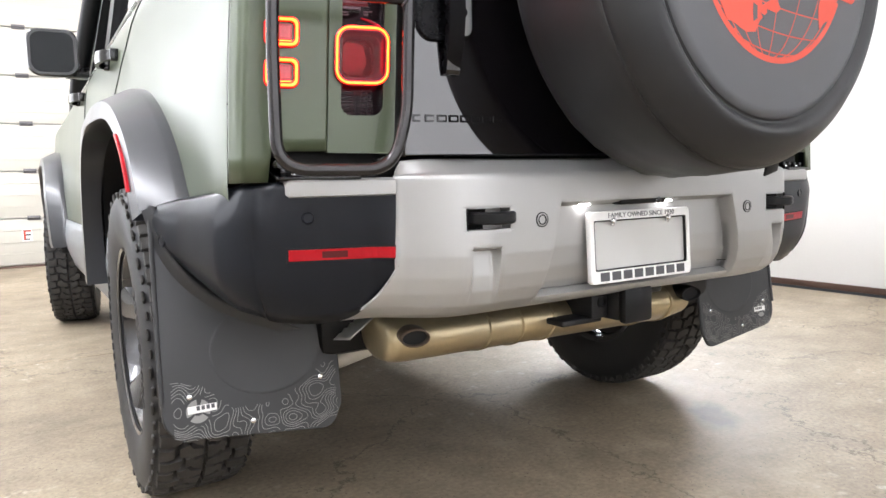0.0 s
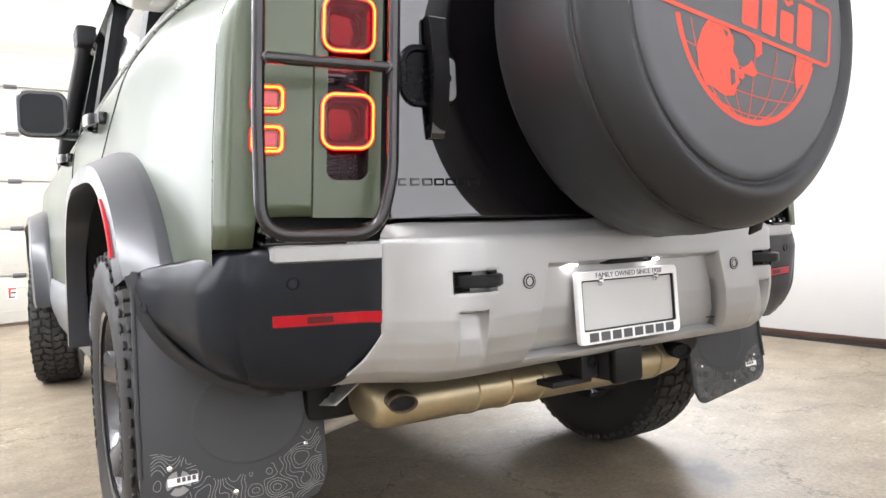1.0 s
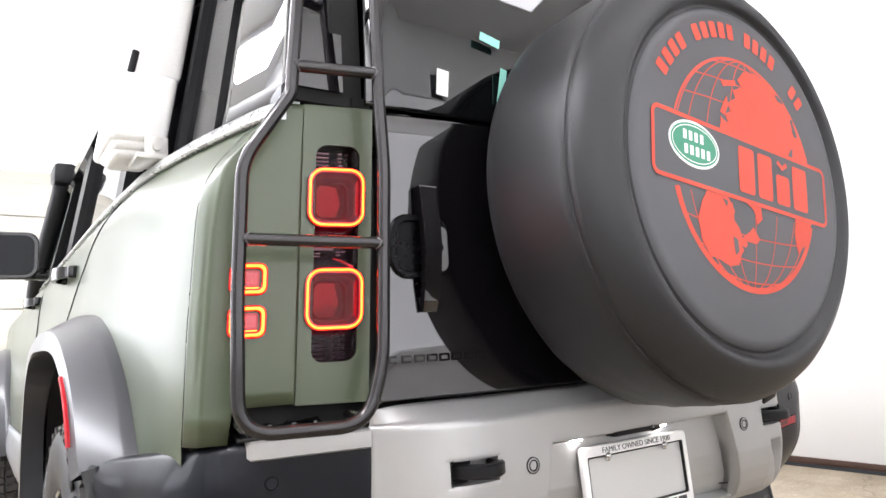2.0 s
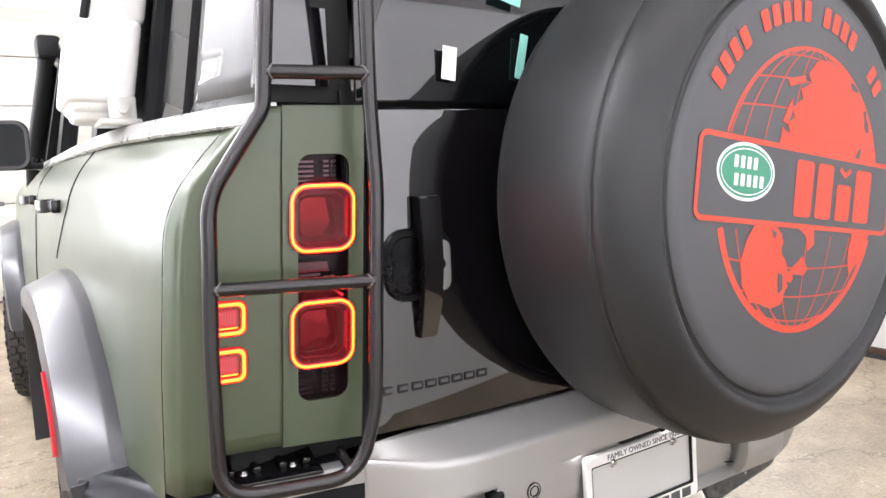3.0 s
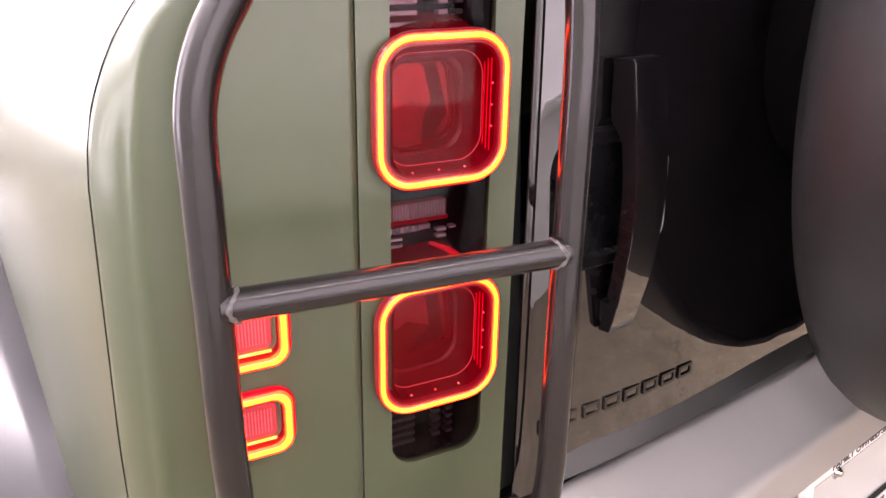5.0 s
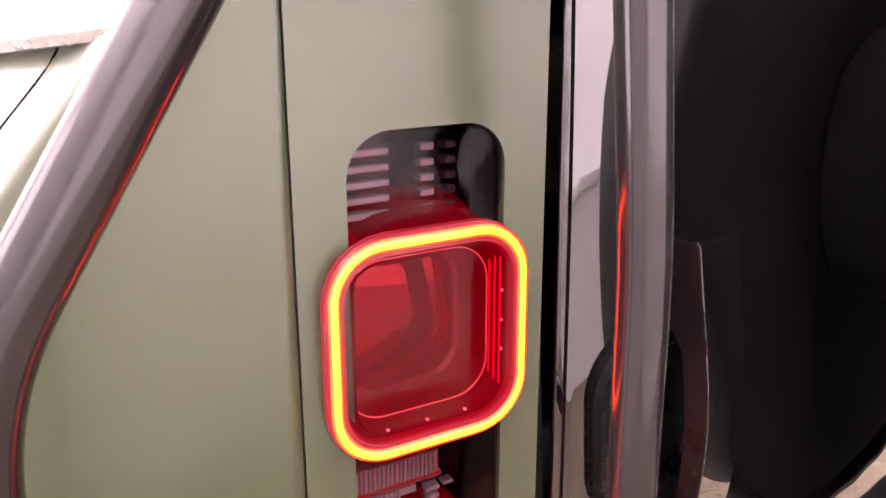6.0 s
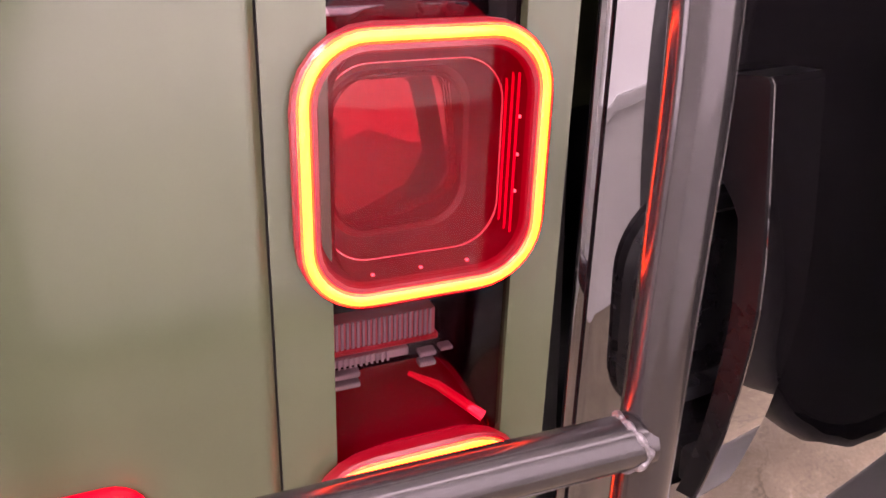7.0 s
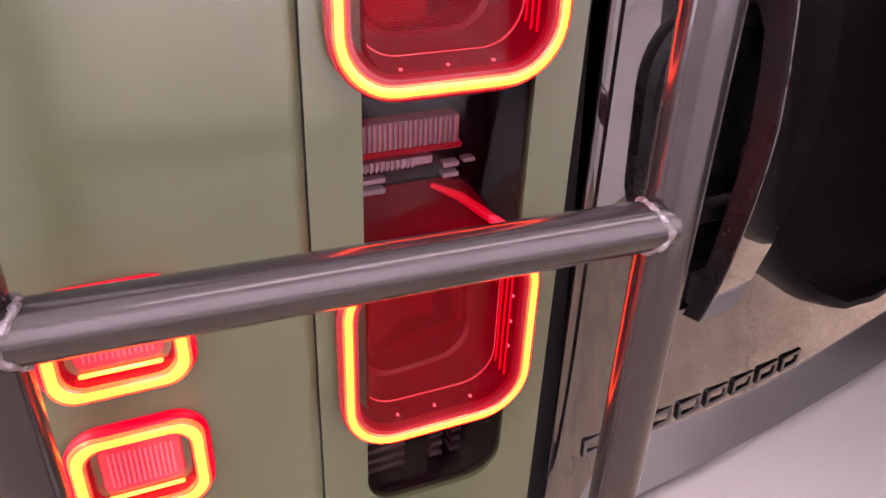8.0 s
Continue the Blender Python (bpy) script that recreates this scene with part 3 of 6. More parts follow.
# ---- tail panel on the left, its own slightly turned plane ----
PANEL = Matrix(((0.979, 0.062, -0.204, -0.555), (-0.204, 0.0, -0.979, 0.0), (0.0, 1.0, 0.0, 1.14), (0, 0, 0, 1)))


def flip_panel(side):
    return PANEL if side < 0 else Matrix.Translation((2 * CX, 0, 0)) @ Matrix.Diagonal((-1, 1, 1, 1)) @ PANEL


SC = (-0.0550, -0.0118)
SLOT = rr(*SC, 0.0770, 0.3745, 0.020, 8)
for side in (-1, 1):
    P = flip_panel(side)
    bm = bmesh.new()
    inner = [(0.006, -0.268), (0.006, 0.247), (-0.1167, 0.247), (-0.1167, -0.265)]
    holed(bm, inner, [SLOT] if side < 0 else [], -0.006, 0.0, P)
    part("tail_panel", bm, GREEN, suv, "satin green tail panel with a dark lamp slot", angle=20)
    # outer half turns round the corner into the quarter panel
    bm = bmesh.new()
    crease = [(-0.268, -0.2620), (0.0, -0.2575), (0.06, -0.2535), (0.10, -0.2490), (0.13, -0.2445), (0.145, -0.2370), (0.166, -0.2190), (0.197, -0.1955), (0.22, -0.1760), (0.24, -0.1600), (0.247, -0.154)]

    def corner(u, b):
        if b < -0.2:
            b -= 0.053 * (-0.2 - b) / 0.062 * min(1, max(0, (u - 0.70) / 0.04))
        ac = lerp(crease, b)
        if u <= 1:  # flat of the tail
            return P @ Vector((-0.1178 + (ac + 0.0065 + 0.1178) * u, b, 0))
        a0 = P @ Vector((ac + 0.0065, b, 0))
        pc = P @ Vector((ac, b, 0))
        z = b + 1.14
        ye = quarter_y(z)
        e = mirrored((side_x(ye, z), ye, z), side)
        if u <= 2:
            t = u - 1
            q = pc + (e - pc) * 0.22
            return a0 * (1 - t) ** 2 + pc * 2 * t * (1 - t) + q * t * t
        q = pc + (e - pc) * 0.22
        d, t = 0.6 * (e.y - q.y), u - 2
        bend = e + Vector((-side * 0.28 * d, -d, 0))
        return q * (1 - t) ** 2 + bend * 2 * t * (1 - t) + e * t * t

    us = [0, 0.04, 0.35, 0.70, 0.74, 0.87, 1] + steps(1, 2, 8)[1:] + steps(2, 3, 8)[1:]
    bs = steps(-0.262, 0.07, 14) + steps(0.07, 0.246, 16)[1:]
    sheet(bm, corner, us, bs)
    thick(part("corner_panel", bm, GREEN, suv, "satin green rear corner panel", angle=30), 0.004)
    # gap behind the quarter seam, and an inner skin
    bm = bmesh.new()
    sheet(bm, lambda u, z: mirrored((side_x(quarter_y(z) + u, z) + 0.006, quarter_y(z) + u, z), side), [-0.005, 0.0, 0.012], steps(0.83, 1.356, 30))
    part("seam_backing", bm, GAP, suv)
    bm = bmesh.new()
    box(bm, (-0.1169, -0.009, -0.0066), (0.006, 0.51, 0.009), m=P)
    part("seam_backing", bm, GAP, suv)

# fuel-side quarter seam and door gaps as fine dark joints
def joint(points, width=0.004):
    bm = bmesh.new()
    sweep(bm, points, width * 0.5, n=8)
    part("panel_joint", bm, GAP, suv)


def on_side(y, z, out=0.0006):
    return (side_x(y, z) - out, y, z)


joint([on_side(lerp([(0.9, 1.42), (1.1, 1.20), (1.2, 1.02), (1.28, 0.86), (1.36, 0.78)], z), z) for z in steps(1.08, 1.358, 16)], 0.004)
joint([on_side(2.10, z) for z in steps(0.68, 1.358, 10)], 0.006)
joint([on_side(y, 0.672) for y in steps(1.42, 3.36, 20)], 0.006)


# door handles
def door_handle(y):
    bm = bmesh.new()
    x = side_x(y, 1.225)
    loops = []
    for t in steps(0, 1, 10):
        yy = y - 0.10 + 0.20 * t
        out = 0.012 + 0.034 * math.sin(math.pi * min(1, max(0, t))) ** 0.6
        h = 0.017 if 0.08 < t < 0.92 else 0.013
        loops.append([(x - out + dx, yy, 1.225 + dz) for dx, dz in ((-0.007, -h), (-0.009, 0), (-0.007, h), (0.005, h), (0.007, 0), (0.005, -h))])
    loft(bm, loops, caps=(True, True))
    for yy in (y - 0.095, y + 0.095):
        box(bm, (x - 0.006, yy, 1.225), (0.03, 0.03, 0.036), bevel=0.006)
    part("door_handle", bm, SHINYBLACK, suv, "glossy black pull door handle")


door_handle(1.25)
door_handle(2.28)

# roof and shell behind the glass
bm = bmesh.new()
sheet(bm, lambda y, x: Vector((CX + x, y, 1.955 - 0.06 * (abs(x) / 0.62) ** 4)), steps(0.06, 2.84, 12), steps(-0.63, 0.63, 14))
thick(part("roof", bm, GLOSS, suv, "black roof"), 0.03)
bm = bmesh.new()
box(bm, (CX, 2.2, 0.52), (1.30, 3.9, 0.16), bevel=0.03)
part("underbody", bm, BLACK, suv)
bm = bmesh.new()
sheet(bm, lambda x, z: Vector((CX + x * (1.16 - 0.30 * (z - 1.37)), 3.27 - (z - 1.37) * 0.85 - 0.10 * (x / 0.64) ** 2, z)), steps(-0.64, 0.64, 8), steps(1.345, 1.94, 6))
part("windscreen", bm, GLASS, suv, "dark windscreen")
bm = bmesh.new()
sheet(bm, lambda x, y: Vector((CX + x, y, 1.36 - 0.02 * (x / 0.8) ** 2)), steps(-0.84, 0.84, 10), steps(3.12, 4.5, 10))
part("bonnet", bm, GREEN, suv)
bm = bmesh.new()
box(bm, (CX, 4.5, 0.95), (1.66, 0.16, 0.82), bevel=0.05)
part("front_end", bm, CLAD, suv)
bm = bmesh.new()
box(bm, (CX, 1.9, 1.37), (1.36, 3.4, 0.02))
part("interior_floor", bm, BLACK, suv)

for side in (-1, 1):  # rounded edge between side glass and roof
    bm = bmesh.new()
    loft(bm, [[mirrored((x, y, z), side) for x, z in ((-0.745 - o, 1.835), (-0.748 - o, 1.862), (-0.728 - o, 1.893), (-0.690 - o, 1.912), (-0.60, 1.922), (-0.60, 1.86))] for y, o in ((0.10, -0.06), (0.35, -0.02), (0.8, 0.005), (1.6, 0.012), (2.86, 0.012))], caps=(True, True))
    part("roof_edge", bm, GLOSS, suv, "black roof edge")

# windscreen pillar, window frames
for y0, y1, zt, w in ((3.05, 2.62, 1.90, 0.05), (2.16, 2.10, 1.88, 0.10), (0.98, 0.98, 1.88, 0.06)):
    bm = bmesh.new()
    xa, xb = side_x(y0, 1.39) + 0.016, side_x(y1, 1.39) + 0.016 + (zt - 1.39) * 0.17
    loft(bm, [[(xa, y0 - w, 1.392), (xa, y0 + w, 1.392), (xa + 0.04, y0 + w, 1.392), (xa + 0.04, y0 - w, 1.392)], [(xb, y1 - w, zt), (xb, y1 + w, zt), (xb + 0.04, y1 + w, zt), (xb + 0.04, y1 - w, zt)]], caps=(True, True))
    part("window_pillar", bm, BLACK, suv, "black window pillar")

# raised air intake up the windscreen pillar
bm = bmesh.new()
pth = rounded_path([(-0.86, 3.30, 1.25), (-0.855, 3.15, 1.42), (-0.775, 2.92, 1.83), (-0.765, 2.88, 1.93)], 0.12)
sweep(bm, pth, [0.045] * len(pth), n=16)
intake = part("raised_air_intake", bm, BLACK, suv, "black plastic raised air intake")
bm = bmesh.new()
box(bm, (-0.765, 2.88, 1.93), (0.11, 0.16, 0.11), bevel=0.025)
part("intake_head", bm, BLACK, intake)

# wing mirror
bm = bmesh.new()
M = pose(-0.992, 2.5, 1.452, 0, 0, -6)
loft(bm, [lift(rr(0, 0, 0.16, 0.15, 0.05), z, M @ pose(0, 0, 0, 90)) for z in (-0.075,)] + [lift(rr(0, 0, w, h, 0.05), z, M @ pose(0, 0, 0, 90)) for w, h, z in ((0.185, 0.185, -0.06), (0.20, 0.205, 0.0), (0.205, 0.21, 0.045), (0.195, 0.20, 0.055))], caps=(True, True))
mirror = part("wing_mirror", bm, SHINYBLACK, suv, "gloss black wing mirror housing")
bm = bmesh.new()
loft(bm, [lift(rr(0, 0, 0.17, 0.175, 0.04), z, M @ pose(0, 0, 0, 90)) for z in (0.056, 0.0585)], caps=(True, True))
part("mirror_glass", bm, material("tinted_mirror", (0.010, 0.011, 0.012), 0.08, vary=0.1, spec=0.12), mirror)
bm = bmesh.new()
box(bm, (-0.90, 2.52, 1.375), (0.10, 0.09, 0.05), bevel=0.012)
part("mirror_arm", bm, SHINYBLACK, mirror)


# ---- tail lamps ----
def lamp_unit(cb):
    """One protruding square lamp: body, lit ring, recessed red plate, lens."""
    ca, W, H, R = -0.0580, 0.0980, 0.1030, 0.026
    bm = bmesh.new()
    loops = []
    for w, n in ((W + 0.001, 0.0012), (W + 0.0030, 0.005), (W + 0.0025, 0.0090), (W, 0.0105)):
        loops.append(lift(rr(ca, cb, w, w * H / W, R + 0.003), n, PANEL))
    for w, n, r in ((W - 0.0150, 0.0105, R - 0.007), (W - 0.017, 0.006, R - 0.008)):
        loops.append(lift(rr(ca, cb, w, w * H / W, r), n, PANEL))
    loft(bm, loops)
    body = part("square_tail_lamp", bm, REDRIM, suv, "lit square red tail lamp with a glowing ring")
    ro, ri = W - 0.0005, W - 0.0112
    for nm, mt, bands in (
        ("light_ring", RING, ((ro - 0.0020, 0.0114, R - 0.001), (ro - 0.0030, 0.0117, R - 0.0015), (ri + 0.0030, 0.0117, R - 0.004), (ri + 0.0020, 0.0114, R - 0.0045))),
        ("ring_edge", RINGHALO, ((ro, 0.0106, R), (ro - 0.0008, 0.0112, R), (ro - 0.0020, 0.0114, R - 0.001), (ro - 0.0020, 0.0104, R - 0.001))),
        ("ring_edge", RINGHALO, ((ri + 0.0020, 0.0104, R - 0.0045), (ri + 0.0020, 0.0114, R - 0.0045), (ri + 0.0008, 0.0112, R - 0.0055), (ri, 0.0106, R - 0.0055))),
    ):
        bm = bmesh.new()
        loft(bm, [lift(rr(ca, cb, w, w * H / W, r, 9), n, PANEL) for w, n, r in bands], cyclic=True)
        part(nm, bm, mt, body, "glowing ring, yellow from overexposure")
    # tapering cavity with the mirror-like plate at its bottom, turned to face straight back
    TILT = PANEL @ Matrix.Translation((ca - 0.002, cb, -0.0230)) @ pose(0, 0, 0, 0, 5.8, 0)
    wi, hi = 0.0570, 0.0620
    bm = bmesh.new()
    rows = [lift(rr(ca, cb, w, w * H / W, r, 9), n, PANEL) for w, n, r in ((W - 0.0150, 0.009, R - 0.007), (W - 0.0180, 0.002, R - 0.008), (W - 0.0200, -0.003, R - 0.008))]
    rows += [lift(rr(0, 0, wi + g, hi + g, 0.017, 9), z, TILT) for g, z in ((0.009, 0.007), (0.006, 0.0015), (0.002, 0.0))]
    loft(bm, rows)
    part("cavity", bm, REDIN, body)
    bm = bmesh.new()
    loft(bm, [lift(rr(0, 0, wi + g, hi + g, 0.016, 9), z, TILT) for g, z in ((0.003, -0.001), (0.0, 0.0006), (-0.002, 0.0010))], caps=(False, True))
    part("reflector_plate", bm, REDPLATE, body, "flat glossy red plate", angle=20)
    bm = bmesh.new()
    loft(bm, [lift(rr(ca - 0.001, cb, w, w * H / W, R - 0.008, 9), n, PANEL) for w, n in ((0.0728, -0.0052), (0.0728, -0.0044), (0.0720, -0.0044), (0.0720, -0.0052))], cyclic=True)
    part("plate_lip", bm, PINKLENS, body, "fine pale lip")
    for k in range(3):  # fine vertical flutes along the inner wall
        bm = bmesh.new()
        loft(bm, [[PANEL @ Vector((ca + W / 2 - 0.0102 - 0.0006 * k + dx, cb + db, 0.0030 - 0.0042 * k + dn)) for dx, dn in ((0, 0), (-0.0006, 0.0006), (-0.0012, 0))] for db in (-0.032, 0.032)], caps=(True, True))
        part("flute", bm, GUIDE, body)
    spots = [((W / 2 - 0.0092, -0.03 + k * 0.015), (0.0010, 0.0012)) for k in range(5)] + [((-0.02 + k * 0.02, -H / 2 + 0.0095), (0.0012, 0.0010)) for k in range(3)]
    for (da, db), (w, h) in spots:  # small lit dots on the inner wall
        bm = bmesh.new()
        box(bm, (ca + da, cb + db, 0.002), (w, h, 0.0014), m=PANEL)
        part("led_dot", bm, LED, body)
    bm = bmesh.new()
    loft(bm, [lift(rr(ca, cb, w, w * H / W, R - 0.008), 0.0088, PANEL) for w in (W - 0.0155,)] + [lift(rr(ca, cb, W - 0.05, (W - 0.05) * H / W, R - 0.012), 0.0092, PANEL)], caps=(False, True))
    part("lens", bm, REDGLASS, body, "clear red lens").visible_shadow = False
    # red body of the lamp going back through the slot
    bm = bmesh.new()
    loft(bm, [lift(rr(SC[0], cb, w, h, 0.022), n, PANEL) for w, h, n in ((0.0755, 0.096, 0.003), (0.0755, 0.108, -0.009), (0.0745, 0.122, -0.030), (0.072, 0.126, -0.046))])
    part("lamp_barrel", bm, REDBARREL, body)


lamp_unit(0.0800)
lamp_unit(-0.0945)

bm = bmesh.new()  # dark well behind the slot
loft(bm, [lift(rr(*SC, 0.0778, 0.3752, 0.020), n, PANEL) for n in (-0.004, -0.048)], caps=(False, True))
housing = part("lamp_housing", bm, LAMPDARK, suv, "dark lamp housing behind a smoked lens")
for b0, b1, rad in ((0.1245, 0.1752, 0.018), (-0.0500, 0.0355, 0.003), (-0.1986, -0.1395, 0.018)):
    bm = bmesh.new()
    loft(bm, [lift(rr(SC[0], (b0 + b1) / 2, 0.0768 - g, b1 - b0 - g, rad), n, PANEL) for g, n in ((0.0, -0.0028), (0.003, -0.0022))], caps=(False, True))
    part("smoked_lens", bm, SMOKE, housing, "dark smoked lens").visible_shadow = False
LO = Matrix.Translation((0.0043, -0.0158, 0))
PL = PANEL @ LO
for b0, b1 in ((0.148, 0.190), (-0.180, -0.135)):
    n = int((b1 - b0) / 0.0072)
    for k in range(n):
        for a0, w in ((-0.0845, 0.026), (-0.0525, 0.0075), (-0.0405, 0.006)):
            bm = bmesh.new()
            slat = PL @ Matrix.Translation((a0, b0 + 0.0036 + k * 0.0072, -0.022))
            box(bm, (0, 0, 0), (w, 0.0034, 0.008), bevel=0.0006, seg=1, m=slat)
            # lower and innermost slats get the dark copy, their shade put into colour
            part("louvre", bm, LAMPRIB if b0 > 0 and a0 < -0.045 else LAMPRIBSHADE, housing)
bm = bmesh.new()
box(bm, (-0.0745, 0.0225, -0.016), (0.047, 0.012, 0.010), m=PL)
rev = part("reversing_lens", bm, LAMPCLEAR, housing, "ribbed clear reversing lens")
for k in range(20):
    bm = bmesh.new()
    box(bm, (-0.0970 + 0.0023 * k, 0.0225, -0.0105), (0.0011, 0.012, 0.0012), m=PL)
    part("rib", bm, LAMPRIB, rev)
for a, b, w, h, nn, mt in ((-0.073, 0.0145, 0.048, 0.003, -0.014, REDRIM), (-0.080, 0.0085, 0.036, 0.004, -0.016, LAMPRIB), (-0.090, 0.0015, 0.012, 0.0025, -0.016, LAMPRIB), (-0.090, -0.0035, 0.012, 0.0025, -0.016, LAMPRIB), (-0.052, 0.0035, 0.008, 0.0025, -0.018, LAMPRIB), (-0.052, -0.0015, 0.008, 0.0025, -0.018, LAMPRIB), (-0.043, 0.0045, 0.006, 0.002, -0.018, LAMPRIB)):
    bm = bmesh.new()
    box(bm, (a, b, nn), (w, h, 0.006), bevel=0.0005, seg=1, m=PL)
    part("step", bm, mt, housing)
for k in range(11):
    bm = bmesh.new()
    box(bm, (-0.0960 + 0.0024 * k, 0.0088, -0.0122), (0.0010, 0.0046, 0.0016), m=PL)
    part("fine_rib", bm, LAMPRIB, housing)
bm = bmesh.new()
sweep(bm, [PL @ Vector(p) for p in ((-0.060, -0.007, -0.020), (-0.048, -0.012, -0.013), (-0.030, -0.025, 0.0))], [0.0012, 0.0022, 0.0026], n=10)
part("light_guide", bm, GUIDE, housing)


def small_lamp(cb):
    ca, W, H, R = -0.1985, 0.060, 0.0525, 0.015
    bm = bmesh.new()
    loft(bm, [lift(rr(ca, cb, W + d, H + d, R), n, PANEL) for d, n in ((0, 0.0), (0.001, 0.003), (-0.001, 0.0052), (-0.004, 0.0060))], caps=(False, False))
    body = part("small_tail_lamp", bm, MARKRIM, suv, "lit small rounded marker lamp")
    for nm, mt, bands in (
        ("light_ring", RING, ((-0.0060, 0.0073), (-0.0070, 0.0076), (-0.0132, 0.0075), (-0.0142, 0.0072))),
        ("ring_edge", RINGHALO, ((-0.0030, 0.0055), (-0.0040, 0.0070), (-0.0060, 0.0073), (-0.0060, 0.0060))),
        ("ring_edge", RINGHALO, ((-0.0142, 0.0060), (-0.0142, 0.0072), (-0.0160, 0.0066), (-0.0165, 0.0050))),
    ):
        bm = bmesh.new()
        loft(bm, [lift(rr(ca, cb, W + d, H + d, R - 0.003 + d * 0.2), n, PANEL) for d, n in bands])
        part(nm, bm, mt, body, "glowing ring, yellow from overexposure")
    bm = bmesh.new()
    loft(bm, [lift(rr(ca, cb, W + d, H + d, R - 0.006), n, PANEL) for d, n in ((-0.0157, 0.0056), (-0.0190, -0.0005), (-0.0225, -0.0010))])
    part("inner_wall", bm, REDIN, body)
    bm = bmesh.new()
    box(bm, (ca, cb - H / 2 + 0.0118, 0.0020), (W - 0.027, 0.0019, 0.002), bevel=0.0006, seg=1, m=PANEL)
    part("light_strip", bm, RINGSMALL, body)
    bm = bmesh.new()
    loft(bm, [lift(rr(ca, cb + 0.001, W - 0.0235, H - 0.0245, R - 0.009), -0.0008, PANEL)] + [lift(rr(ca, cb + 0.001, W - 0.026, H - 0.027, R - 0.011), 0.0010, PANEL)], caps=(False, True))
    part("centre_lens", bm, PINKDIM, body, "pink ribbed centre lens")
    for k in range(13):
        bm = bmesh.new()
        box(bm, (ca - 0.0132 + 0.0022 * k, cb + 0.001, 0.0014), (0.0009, 0.019, 0.0012), m=PANEL)
        part("rib", bm, PINKLENS, body)


small_lamp(-0.0585)
small_lamp(-0.1275)

# ---- ladder of bent tube over the lamps ----
ladder = tagged(new("ladder"), "gunmetal bent-tube side ladder with welded rungs")
ladder.parent = suv
LN = 0.072


def on_ladder(a, b, n=LN):
    return PANEL @ Vector((a, b, n))


bm = bmesh.new()
outline = [(-0.136, 0.80), (-0.152, 0.236), (-0.223, 0.120), (-0.221, -0.10), (-0.2115, -0.296), (-0.015, -0.299), (0.008, -0.20), (0.007, 0.12), (-0.004, 0.240), (-0.034, 0.80)]
pth = [on_ladder(*outline[0])]
for i, (fil) in enumerate((0.012, 0.034, 0.03, 0.055, 0.05, 0.03, 0.03, 0.03)):
    a, b, c = [on_ladder(*outline[i + k]) for k in range(3)]
    u, w = (a - b).normalized(), (c - b).normalized()
    f = min(fil, (a - b).length * 0.48, (c - b).length * 0.48)
    for t in steps(0, 1, 9):
        pth.append((b + u * f) * (1 - t) ** 2 + b * 2 * t * (1 - t) + (b + w * f) * t * t)
pth.append(on_ladder(*outline[-1]))
sweep(bm, pth, 0.0108, n=28)
part("frame_tube", bm, TUBE, ladder, angle=60)
for (a0, b0), (a1, b1) in (((-0.219, -0.004), (0.004, -0.0105)), ((-0.150, 0.284), (-0.007, 0.284)), ((-0.144, 0.52), (-0.020, 0.52))):
    bm = bmesh.new()
    p, q = on_ladder(a0, b0, LN + 0.002), on_ladder(a1, b1, LN + 0.002)
    sweep(bm, [p, q], 0.0098, n=24)
    rung = part("rung", bm, TUBE, ladder, angle=60)
    ax = (q - p).normalized()
    for e, sgn in ((p, 1), (q, -1)):
        bm = bmesh.new()
        o1 = PANEL.to_3x3() @ Vector((0, 1, 0))
        o2 = PANEL.to_3x3() @ Vector((0, 0, 1))
        rw = random.Random(int(e.z * 9999))
        ring = []
        for t in steps(0, math.tau, 60)[:-1]:
            out = math.sqrt(0.0108 ** 2 - (0.0096 * math.sin(t)) ** 2) - 0.0008 + 0.0007 * (rw.random() - 0.5)
            ring.append(e + (o1 * math.cos(t) + o2 * math.sin(t)) * 0.0094 + ax * out * sgn)
        sweep(bm, ring, [0.0007 + 0.0009 * abs(math.sin(k * 0.55)) + 0.0004 * rw.random() for k in range(60)], n=8, cyclic=True)
        part("weld", bm, WELD, rung, "bright rough weld bead", angle=25)
for a, b in ((-0.205, -0.285), (-0.03, -0.285)):
    bm = bmesh.new()
    sweep(bm, [on_ladder(a, b, LN), on_ladder(a, b, 0.0)], 0.008, n=16)
    part("stand_off", bm, TUBE, ladder)

# ---- tailgate ----
GY = -0.030
bm = bmesh.new()


def gate_face(x, z):
    e = abs(x - CX) / 0.56
    return Vector((x, GY + 0.004 + 0.021 * max(0, (e - 0.40) / 0.60) ** 2.5 + 0.003 * abs(z - 1.14), z))


sheet(bm, gate_face, [-0.5365, -0.5355, -0.533] + steps(-0.528, 2 * CX + 0.528, 40) + [2 * CX + 0.533, 2 * CX + 0.5355, 2 * CX + 0.5365], [0.866, 0.870] + steps(0.885, 1.37, 10) + [1.380, 1.384])
for v in bm.verts:
    if v.co.z > 1.378 or v.co.z < 0.869:
        v.co.y += 0.004
    v.co.y += 0.0055 * max(0, (abs(v.co.x - CX) - 0.548) / 0.0085) ** 2
    v.co.x += 0.05 * (v.co.z - 1.14) * (-(v.co.x - CX) / 0.56)
gate = part("tailgate", bm, GLOSS, suv, "gloss black tailgate reflecting the garage")
thick(gate, 0.018)
bm = bmesh.new()
sheet(bm, lambda x, z: Vector((x * (1 - 0.12 * (z - 1.4)) , GY + 0.004 + 0.10 * max(0, z - 1.42) + 0.01 * (abs(x) / 0.55) ** 3, z)), steps(-0.553, 0.593, 16), [1.3905, 1.395] + steps(1.41, 1.90, 8))
thick(part("rear_window", bm, GLASS, gate, "dark rear window glass"), 0.01)
